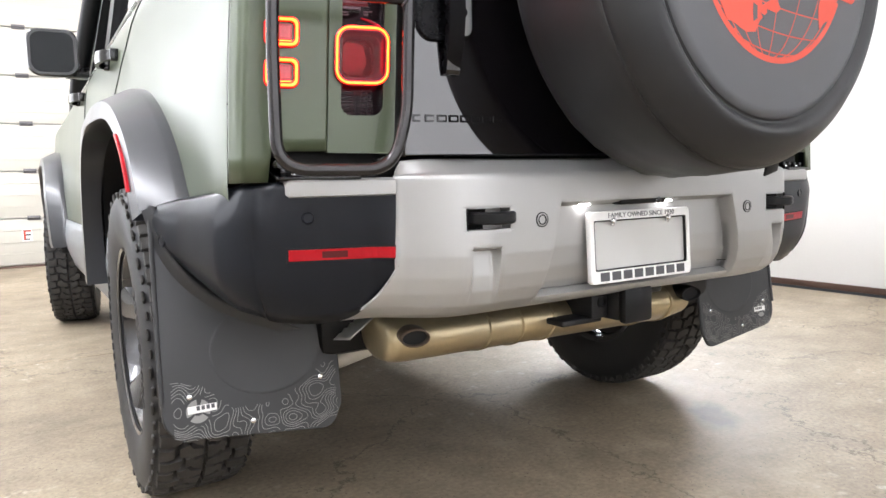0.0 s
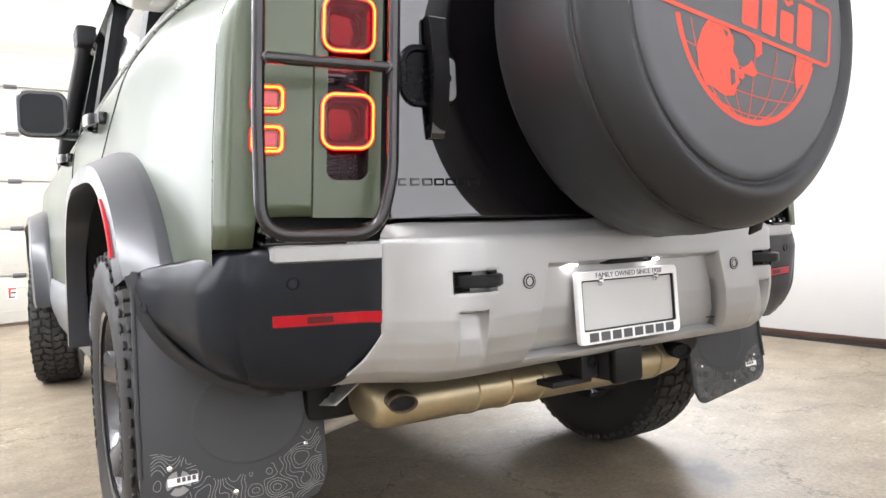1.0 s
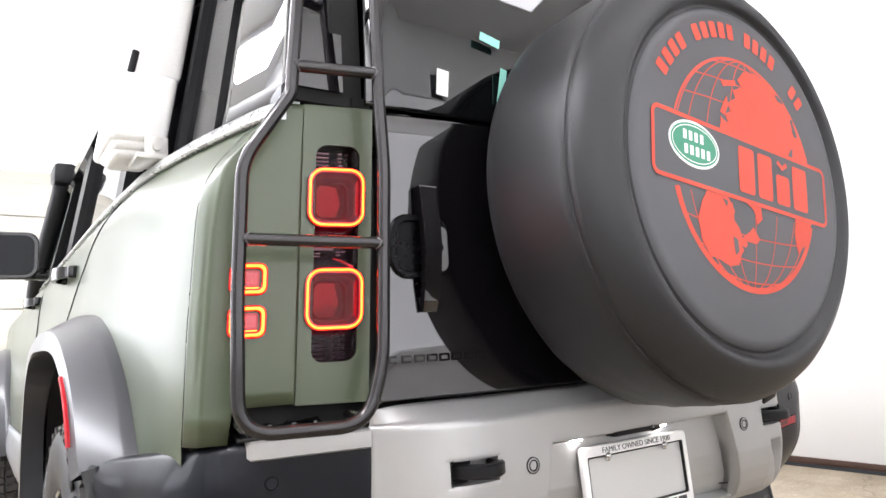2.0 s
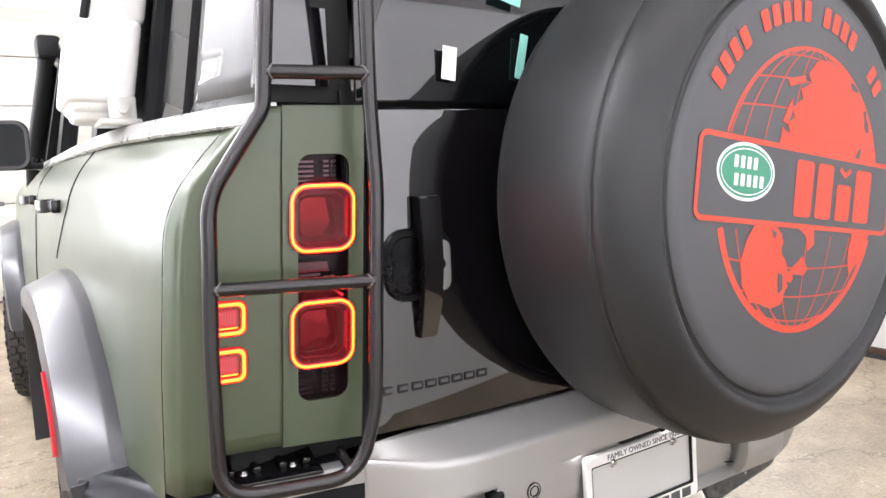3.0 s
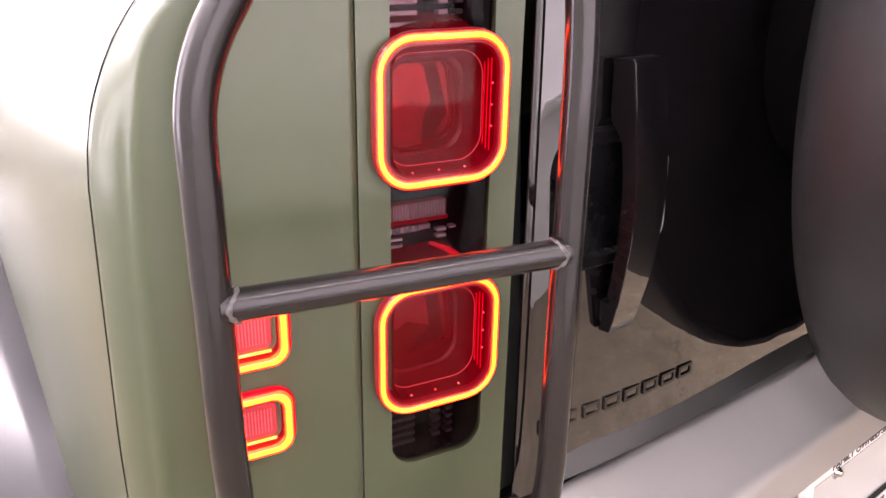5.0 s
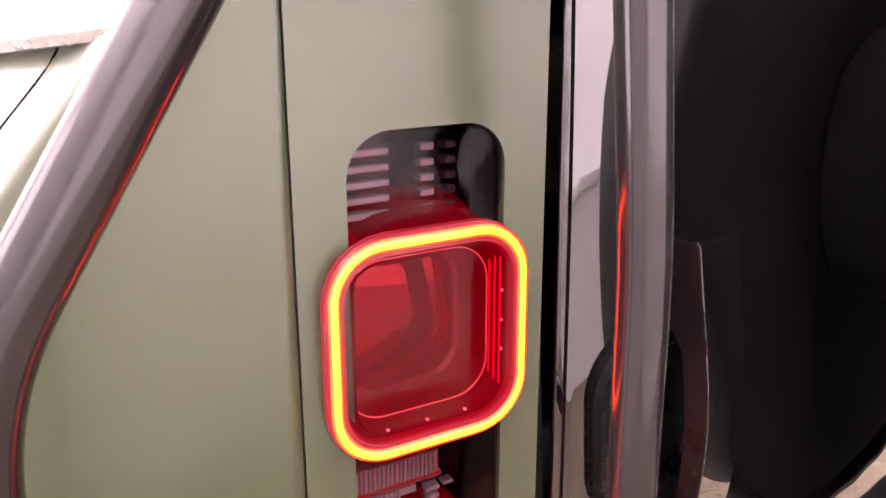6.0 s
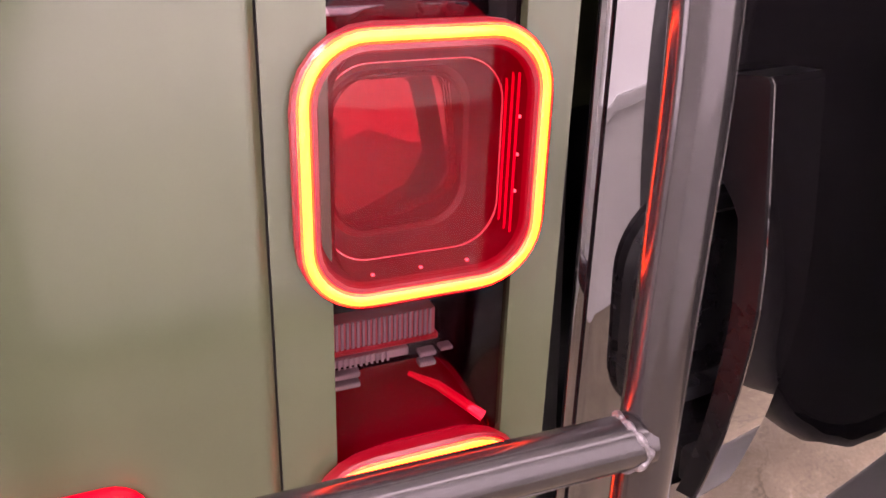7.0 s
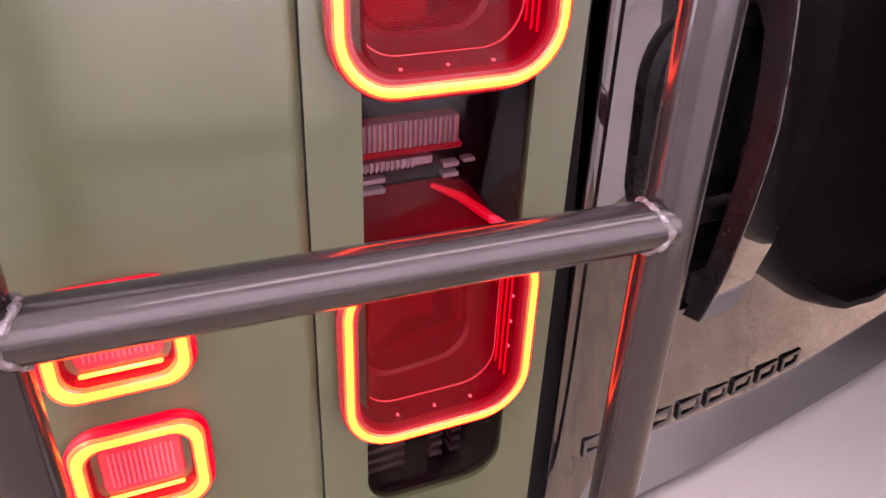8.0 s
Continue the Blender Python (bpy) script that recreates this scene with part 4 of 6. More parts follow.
bm = bmesh.new()
box(bm, (-0.5475, 0.020, 1.14), (0.035, 0.012, 0.54))
box(bm, (-0.572, 0.030, 1.64), (0.060, 0.012, 0.50))
box(bm, (-0.630, 0.026, 1.404), (0.125, 0.012, 0.024))
box(bm, (CX, 0.045, 1.390), (1.34, 0.02, 0.02))
box(bm, (CX, 0.070, 0.865), (1.55, 0.02, 0.07))
part("gate_gap", bm, GAP, suv)
for side in (-1, 1):
    bm = bmesh.new()
    holed(bm, [mirrored((x, 0, z), side).xz for x, z in ((-0.584, 1.415), (-0.695, 1.415), (-0.640, 1.90), (-0.560, 1.90))], [], -0.006, 0.004, Matrix(((1, 0, 0, 0), (0, 0.10, -1, -0.125), (0, 1, 0, 0), (0, 0, 0, 1))))
    part("pillar_cap", bm, GLOSS, suv, "gloss black rear pillar cap", smooth=False)
# small flat white and teal patches at the rear window
for nm, mt, c, s, rz in (("white_patch", PRINTWHITE, (-0.395, -0.0295, 1.452), (0.026, 0.002, 0.052), 6), ("teal_patch", None, (-0.248, -0.0300, 1.470), (0.016, 0.002, 0.075), 12), ("teal_patch", None, (-0.268, -0.0250, 1.566), (0.05, 0.002, 0.018), 12)):
    bm = bmesh.new()
    box(bm, (0, 0, 0), s, m=pose(*c, 0, rz, 0))
    if mt is None:
        mt = bpy.data.materials.get("teal_patch") or material("teal_patch", (0.25, 0.62, 0.52), 0.5, vary=0.05)
    part("label", bm, mt, gate, nm.replace("_", " ") + " in the rear window", smooth=False)
# tailgate handle: rounded backplate cup, bar grip and lock barrel
bm = bmesh.new()
GM = Matrix(((0.9946, 0, -0.1035, -0.459), (-0.1035, 0, -0.9946, -0.0150), (0, 1, 0, 1.136), (0, 0, 0, 1)))
loft(bm, [lift(rr(0, 0, w, h, r, 9), n, GM) for w, h, r, n in ((0.118, 0.117, 0.036, -0.002), (0.118, 0.117, 0.036, 0.004), (0.112, 0.111, 0.034, 0.0075), (0.096, 0.095, 0.027, 0.0075), (0.089, 0.088, 0.023, 0.0025))], caps=(True, True))
cup = part("handle_cup", bm, CUPBLACK, gate, "gloss black handle cup")
bm = bmesh.new()
loops = []
GRIP_Y = [(1.018, -0.0340), (1.030, -0.0380), (1.066, -0.0462), (1.095, -0.0508), (1.120, -0.0535), (1.140, -0.0545), (1.165, -0.0535), (1.190, -0.0510), (1.242, -0.0450), (1.245, -0.0430)]
GRIP_W = [(1.018, 0.029), (1.07, 0.034), (1.245, 0.037)]
GRIP_D = [(1.018, 0.010), (1.10, 0.012), (1.185, 0.013), (1.200, 0.024), (1.245, 0.018)]
for z in steps(1.018, 1.242, 26) + [1.245]:
    y, xl, d = lerp(GRIP_Y, z) + 0.007, -0.465, lerp(GRIP_D, z)
    xr = xl + lerp(GRIP_W, z)
    loops.append([(xl - 0.0022, y + d, z), (xl - 0.0006, y + 0.0010, z), (xl, y, z), (xl + 0.0008, y - 0.0002, z), (xr - 0.0008, y - 0.0002, z), (xr, y, z), (xr + 0.0008, y + 0.0010, z), (xr + 0.006, y + d, z)])
loft(bm, loops, caps=(True, True))
grip = part("handle_grip", bm, CUPBLACK, gate, "black vertical pull grip", angle=18)
bm = bmesh.new()
loft(bm, [[Vector(lp[2]) + Vector((0.0004, -0.0007, 0)), Vector(lp[5]) + Vector((-0.0004, -0.0007, 0)), Vector(lp[5]) + Vector((0, 0.0006, 0)), Vector(lp[2]) + Vector((0, 0.0006, 0))] for lp in loops], caps=(True, True))
part("grip_face", bm, GLOSS, grip, "gloss black face of the grip", angle=18)
bm = bmesh.new()
box(bm, (0.004, -0.102, 0.006), (0.018, 0.022, 0.016), bevel=0.003, m=GM)
part("handle_foot", bm, BLACK, cup)
bm = bmesh.new()
loft(bm, [lift(rr(0.037, -0.004, w, h, 0.014, 6), n, GM) for w, h, n in ((0.036, 0.082, 0.002), (0.036, 0.082, 0.0086), (0.033, 0.079, 0.0094))], caps=(False, True))
part("lock_plate", bm, TRIM, cup, "glossy grey lock plate")
bm = bmesh.new()
lathe(bm, [(0.0, 0.0155), (0.0085, 0.0155), (0.0100, 0.0140), (0.0105, -0.004)], GM @ Matrix.Translation((0.036, -0.002, -0.004)), n=32)
part("lock_barrel", bm, SHINYBLACK, cup)
bm = bmesh.new()
box(bm, (0.036, -0.002, 0.0118), (0.002, 0.010, 0.001), bevel=0.0003, seg=1, m=GM)
part("key_slot", bm, CHROME, cup)
# raised badge bars low on the gate
for k in range(8):
    bm = bmesh.new()
    x = -0.5175 + k * 0.0246
    zc = 0.9370
    loft(bm, [lift(rr(0, 0, w, h, 0.0015, 2), n, Matrix(((1, 0, 0, x), (0, 0, -1, gate_face(x, zc).y), (0, 1, 0, zc), (0, 0, 0, 1)))) for w, h, n in ((0.0212, 0.0138, -0.001), (0.0212, 0.0138, 0.0016), (0.0205, 0.0131, 0.0020), (0.0150, 0.0076, 0.0020), (0.0143, 0.0069, 0.0016), (0.0143, 0.0069, -0.001))])
    part("badge_bar", bm, SHINYBLACK, gate, "raised black badge bar", smooth=False)

# ---- spare wheel under its round cover ----
SM = Matrix.Translation((0.026, 0, 1.228)) @ pose(0, 0, 0, 90)  # local z runs to -y
SP = Matrix.Translation((0.018, 0, 1.236)) @ pose(0, 0, 0, 90)  # the print's own middle
prof = [(0.388, 0.112), (0.396, 0.112), (0.403, 0.126), (0.405, 0.145), (0.406, 0.17), (0.4065, 0.19), (0.407, 0.21), (0.407, 0.23), (0.407, 0.25), (0.406, 0.275), (0.405, 0.30), (0.4025, 0.3145), (0.4008, 0.316), (0.402, 0.3175), (0.3965, 0.331), (0.384, 0.3470), (0.367, 0.3610), (0.352, 0.3700), (0.342, 0.3750), (0.334, 0.3748), (0.328, 0.3710), (0.324, 0.3645), (0.3205, 0.3605), (0.316, 0.3598), (0.3125, 0.3630), (0.309, 0.3665), (0.302, 0.3695), (0.295, 0.3700), (0.20, 0.3700), (0.10, 0.3700), (0.0005, 0.3700)]
bm = bmesh.new()
lathe(bm, prof, SM, n=160)
back = SM.inverted()
for v in bm.verts:
    q = back @ v.co
    low, rad = max(0.0, -q.y / math.hypot(q.x, q.y)) if math.hypot(q.x, q.y) > 0.01 else 0.0, math.hypot(q.x, q.y)
    w = max(0.0, (low - 0.6) / 0.4) ** 1.2 * min(1.0, max(0.0, (0.305 - q.z) / 0.14))
    if w > 0:
        a = math.atan2(q.x, -q.y)
        out = w * (0.007 + 0.0016 * math.sin(a * 34 + q.z * 60) + 0.0018 * math.sin(a * 13 - q.z * 120))
        v.co = SM @ Vector((q.x * (1 + out / rad), q.y * (1 + out / rad), q.z))
cover = part("spare_wheel_cover", bm, VINYL, suv, "round black vinyl spare wheel cover with orange-red globe print", angle=80)
bm = bmesh.new()
lathe(bm, [(0.3128, 0.3640), (0.309, 0.3671), (0.302, 0.3699), (0.295, 0.3704), (0.15, 0.3704), (0.0005, 0.3704)], SM, n=128)
part("front_face", bm, FACEVINYL, cover, "dark grey printed face", angle=80)
bm = bmesh.new()
lathe(bm, [(0.0, 0.06), (0.14, 0.06), (0.15, 0.08), (0.15, 0.12)], SM, n=40)
part("spare_carrier", bm, GAP, suv)
bm = bmesh.new()
lathe(bm, [(0.15, 0.125), (0.24, 0.118), (0.30, 0.108), (0.35, 0.110), (0.384, 0.122), (0.392, 0.16)], SM, n=96)
part("spare_tyre", bm, GAP, suv, "black rubber spare tyre inside the cover")
bm = bmesh.new()
lathe(bm, [(0.4008, 0.3145), (0.4036, 0.316), (0.4008, 0.3175)], SM, n=128)
part("seam_piping", bm, VINYL, cover)
bm = bmesh.new()
box(bm, (0, 0, 0), (0.044, 0.006, 0.034), bevel=0.0025, m=pose(0.150, -0.285, 0.832, 20, -14, 0))
box(bm, (0, 0, 0.020), (0.030, 0.004, 0.020), bevel=0.0015, m=pose(0.150, -0.285, 0.832, 20, -14, 0))
part("strap_buckle", bm, BLACK, cover)


def on_disc(x, y, up=0.0008):
    return SP @ Vector((x, y, 0.3700 + up))


def patch(name, loop, mat, label="", up=0.0008):
    """A printed flat patch on the cover, filled by rings towards its middle."""
    bm = bmesh.new()
    cx, cy = sum(p[0] for p in loop) / len(loop), sum(p[1] for p in loop) / len(loop)
    rows = [[on_disc(cx + (x - cx) * s, cy + (y - cy) * s, up) for x, y in loop] for s in (1, 0.66, 0.33, 0.02)]
    loft(bm, rows, caps=(False, True))
    return part(name, bm, mat, cover, label)


def stroke(name, pts, w, mat, up=0.0008, closed=False):
    bm = bmesh.new()
    n = len(pts)
    ra, rb = [], []
    for i in range(n):
        a = Vector(pts[i - 1] if closed or i else pts[0])
        b = Vector(pts[(i + 1) % n] if closed or i < n - 1 else pts[-1])
        d = (b - a).normalized()
        nn = Vector((-d.y, d.x)) * w / 2
        p = Vector(pts[i])
        ra.append(on_disc(*(p + nn), up))
        rb.append(on_disc(*(p - nn), up))
    loft(bm, [ra, rb], closed=closed)
    return part(name, bm, mat, cover)


TURN = radians(-7.2)


def turn(x, y):
    return x * math.cos(TURN) - y * math.sin(TURN), x * math.sin(TURN) + y * math.cos(TURN)


GR, GCX, GCY = 0.213, 0.006, -0.003


def clipped(f, n=40, ymin=0.062, ymax=-0.062):
    """Runs of a curve on the globe that lie off the sign band."""
    runs, cur = [], []
    for k in range(n + 1):
        x, y = f(k / n)
        if (y > ymin or y < ymax) and math.hypot(x, y) < GR:
            cur.append(turn(x + GCX, y + GCY))
        else:
            if len(cur) > 1:
                runs.append(cur)
            cur = []
    return runs + ([cur] if len(cur) > 1 else [])


for sgn in (1, -1):  # globe outline, upper and lower arcs
    stroke("globe_arc", [turn(GCX + GR * math.cos(a), GCY + sgn * GR * math.sin(a)) for a in steps(radians(18), radians(162), 50)], 0.011 if sgn < 0 else 0.005, ORANGE)
for lon in (-75, -55, -35, -15, 5, 25, 45, 65, 80):
    k = math.sin(radians(lon))
    for run in clipped(lambda t: (GR * k * math.cos(radians(180 * t - 90)), GR * math.sin(radians(180 * t - 90)))):
        stroke("globe_line", run, 0.0024, ORANGE, 0.0007)
for lat in (-62, -45, -30, 30, 45, 62):
    s, c = math.sin(radians(lat)), math.cos(radians(lat))
    for run in clipped(lambda t: (GR * c * (2 * t - 1), GR * s - 0.02 * (1 - (2 * t - 1) ** 2) * (1 if lat > 0 else -1) * -0.6)):
        stroke("globe_line", run, 0.0024, ORANGE, 0.0007)


def coast(name, pts, mat, up, rough=0.0035, seed=1):
    """A flat printed patch with a ragged edge; pts go round in globe units of a hundredth."""
    rng = random.Random(seed)
    ring = []
    for (x0, y0), (x1, y1) in zip(pts, pts[1:] + pts[:1]):
        n = max(1, int(math.hypot(x1 - x0, y1 - y0) / 5))
        for k in range(n):
            jx, jy = ((rng.random() - 0.5) * rough for _ in range(2))
            x, y = (x0 + (x1 - x0) * k / n) / 100 * GR + jx, (y0 + (y1 - y0) * k / n) / 100 * GR + jy
            h = math.hypot(x, y)
            if h > GR:
                x, y = x * GR / h, y * GR / h
            if abs(y) < 0.058:
                y = math.copysign(0.058, y)
            ring.append(turn(x + GCX, y + GCY))
    bm = bmesh.new()
    holed(bm, ring, [], 0.3700 + up - 0.0006, 0.3700 + up, SP)
    return part(name, bm, mat, cover, smooth=False)


coast("land_print", [(0, 92), (16, 95), (35, 94), (56, 84), (77, 71), (92, 55), (98, 26), (-38, 26), (-36, 41), (-26, 38), (-30, 46), (-20, 49), (-26, 56), (-14, 64), (-18, 70), (-3, 76), (-10, 82)], ORANGE, 0.0012, seed=3)
coast("land_print", [(-36, 46), (-27, 62), (-25, 55), (-30, 44)], ORANGE, 0.0012, 0.002, 4)
coast("land_print", [(-34, 74), (-14, 80), (-12, 76), (-30, 70)], ORANGE, 0.0012, 0.002, 5)
coast("land_print", [(-58, -26), (-66, -42), (-70, -53), (-66, -68), (-57, -80), (-44, -81), (-30, -84), (-18, -82), (-15, -72), (-6, -64), (-6, -60), (7, -60), (12, -56), (4, -46), (-6, -55), (-13, -58), (-17, -50), (-24, -45), (-22, -37), (-30, -26)], ORANGE, 0.0012, seed=6)
coast("land_print", [(-4, -26), (17, -26), (18, -38), (10, -43), (6, -32)], ORANGE, 0.0012, seed=7)
coast("land_print", [(70, -26), (97, -26), (88, -45), (72, -60), (67, -45)], ORANGE, 0.0012, seed=8)
coast("land_print", [(-44, -83), (-40, -90), (-26, -92), (-20, -96), (-33, -95), (-48, -88)], ORANGE, 0.0012, 0.005, 9)
for k, lake in enumerate(([(69, 66), (73, 67), (80, 52), (76, 50)], [(64, 30), (70, 30), (72, 38), (68, 37)], [(46, 85), (58, 83), (60, 79), (50, 80)], [(-26, -60), (-20, -60), (-18, -70), (-22, -74)], [(-38, -30), (-30, -32), (-32, -36)], [(-14, -66), (-8, -66), (-10, -70)])):
    coast("lake_print", lake, FACEVINYL, 0.0016, 0.004, 20 + k)
# sign band: dark field with an orange border
loop = [turn(x, y) for x, y in rr(0.006, 0.0, 0.520, 0.114, 0.014)]
patch("sign_field", loop, FACEVINYL, up=0.0014)
stroke("sign_border", loop, 0.0075, ORANGE, 0.0018, closed=True)
oval = [turn(-0.148 + 0.068 * math.cos(a), 0.012 + 0.041 * math.sin(a)) for a in steps(0, math.tau, 48)[:-1]]
patch("oval_badge", oval, PRINTWHITE, "green oval badge with a white rim", up=0.0018)
patch("oval_field", [turn(-0.148 + 0.0635 * math.cos(a), 0.012 + 0.0365 * math.sin(a)) for a in steps(0, math.tau, 48)[:-1]], PRINTGREEN, up=0.0022)
stroke("oval_line", [turn(-0.148 + 0.059 * math.cos(a), 0.012 + 0.032 * math.sin(a)) for a in steps(0, math.tau, 48)[:-1]], 0.0018, PRINTWHITE, 0.0026, closed=True)
for row, (n, w) in enumerate(((4, 0.0125), (5, 0.0125))):
    for k in range(n):
        cx = -0.148 + (k - (n - 1) / 2) * (w + 0.0025) + (-0.004 if row == 0 else 0.006)
        patch("badge_bar", [turn(x, y) for x, y in rr(cx, 0.025 - row * 0.025, w * 0.72, 0.017, 0.001, 1)], PRINTWHITE, up=0.0026)
for cx, w, h, cy in ((0.0, 0.048, 0.086, 0.0), (0.058, 0.046, 0.086, 0.0), (0.116, 0.044, 0.058, -0.014), (0.175, 0.050, 0.086, 0.0)):
    patch("name_bar", [turn(x, y) for x, y in rr(cx, cy, w, h, 0.006, 2)], ORANGE, up=0.0020)
stroke("name_accent", [turn(*p) for p in ((0.100, 0.040), (0.116, 0.030), (0.132, 0.040))], 0.009, ORANGE, 0.0020)
for k in range(19):  # arc of small bars over the globe
    if k in (4, 10, 15, 16):
        continue
    a = radians(143 - k * 5.9)
    c, s = math.cos(a), math.sin(a)
    patch("arc_bar", [((0.262 + v) * c - u * s, (0.262 + v) * s + u * c) for u, v in rr(0, 0, 0.0185, 0.030, 0.003, 2)], ORANGE, up=0.0014)

# ---- rear bumper ----
FACE = [(-0.68, 0.022), (-0.62, 0.014), (-0.585, 0.007), (-0.567, 0.000), (-0.55, -0.016), (-0.52, -0.046), (-0.485, -0.074), (-0.45, -0.090), (-0.41, -0.096), (-0.30, -0.093), (0.0, -0.091)]


def face_y(x):
    d = -abs(x - CX) + CX if x < CX else -(x - CX) + CX
    return smooth_lerp(FACE, d)


PROF = [(0.858, 0.045), (0.830, 0.0085), (0.8285, 0.0045), (0.826, 0.0018), (0.822, 0.0004), (0.817, 0.0), (0.74, -0.002), (0.68, -0.002), (0.64, 0.004), (0.61, 0.014), (0.585, 0.030), (0.567, 0.055), (0.554, 0.10)]


def recess(x, z):
    """The plate's trapezoid hollow."""
    e = (x - CX) / 1.0
    half = 0.270 + 0.040 * (0.77 - z) / 0.17
    t = min(1, max(0, (half - abs(e)) / 0.008))
    u = min(1, max(0, (0.774 - z) / 0.010))
    w = min(1, max(0, (z - 0.578) / 0.012))
    t, u = t * t * (3 - 2 * t), u * u * (3 - 2 * u)
    return 0.038 * t * u * w


def bumper_pt(x, z):
    z = min(z, 0.858 - 0.05 * min(1, max(0, (abs(x - CX) - 0.578) / 0.02)))
    o = lerp([(a, b) for a, b in reversed(PROF)], z)
    top = min(1, max(0, (z - 0.830) / 0.028))
    y = face_y(x) + o
    if top:
        yf = face_y(x) + 0.0085
        y = yf + (-0.006 - yf) * top
    slot = abs(abs(x - CX) - 0.4400) < 0.047 and abs(z - 0.747) < 0.0225
    notch = 0.0
    ex = abs(abs(x - CX) - 0.446)
    if ex < 0.03 and z < 0.695:
        notch = 0.026 * min(1, (0.03 - ex) / 0.005) * min(1, (0.695 - z) / 0.004) * min(1, max(0, (z - 0.58) / 0.10))
    return Vector((x, y + recess(x, z) + (0.03 if slot else 0) + notch, z))


xs = sorted({round(v, 4) for v in steps(CX - 0.700, CX + 0.700, 340) + [CX + s * (0.4400 + d) for s in (-1, 1) for d in (-0.0471, -0.0469, 0.0469, 0.0471, 0.1515, -0.150, -0.1531, -0.156, -0.159, -0.162, -0.165)]})
zs = sorted({round(v, 4) for v in steps(0.556, 0.814, 90) + [0.817, 0.8195, 0.822, 0.824, 0.826, 0.8273, 0.8285, 0.8293] + steps(0.830, 0.858, 6) + [0.7244, 0.7246, 0.7694, 0.7696]})
bm = bmesh.new()


def low_edge(x):
    """Lower edge of the dark corner where it curves up to the silver."""
    return 0.562 + 0.100 * (max(0.0, x + 0.69) / 0.123) ** 2.6


def along(x, z):
    """Slides the columns so that they run with the hollow's slanting sides."""
    e, half = abs(x - CX), 0.270 + 0.040 * (0.77 - min(z, 0.77)) / 0.17
    e = e * half / 0.290 if e < 0.290 else half + (e - 0.290) * (0.385 - half) / 0.095 if e < 0.385 else e
    return CX + math.copysign(e, x - CX)


sheet(bm, lambda x, z: bumper_pt(along(x, z), z if abs(x - CX) < 0.5885 else min(z, low_edge(CX - abs(x - CX)) + 0.003)), xs, zs)
bumper = part("rear_bumper", bm, SILVER, suv, "silver satin rear bumper with a plate recess", angle=50)
thick(bumper, 0.004)
# lower trim line joint
for pts in ([(x, bumper_pt(x, 0.603 + 0.006 * abs(x) / 0.4).y - 0.0008, 0.603 + 0.006 * abs(x) / 0.4) for x in steps(-0.36, 0.40, 30)],):
    bm = bmesh.new()
    sweep(bm, pts, 0.0014, n=6)
    part("bumper_joint", bm, GAP, bumper)

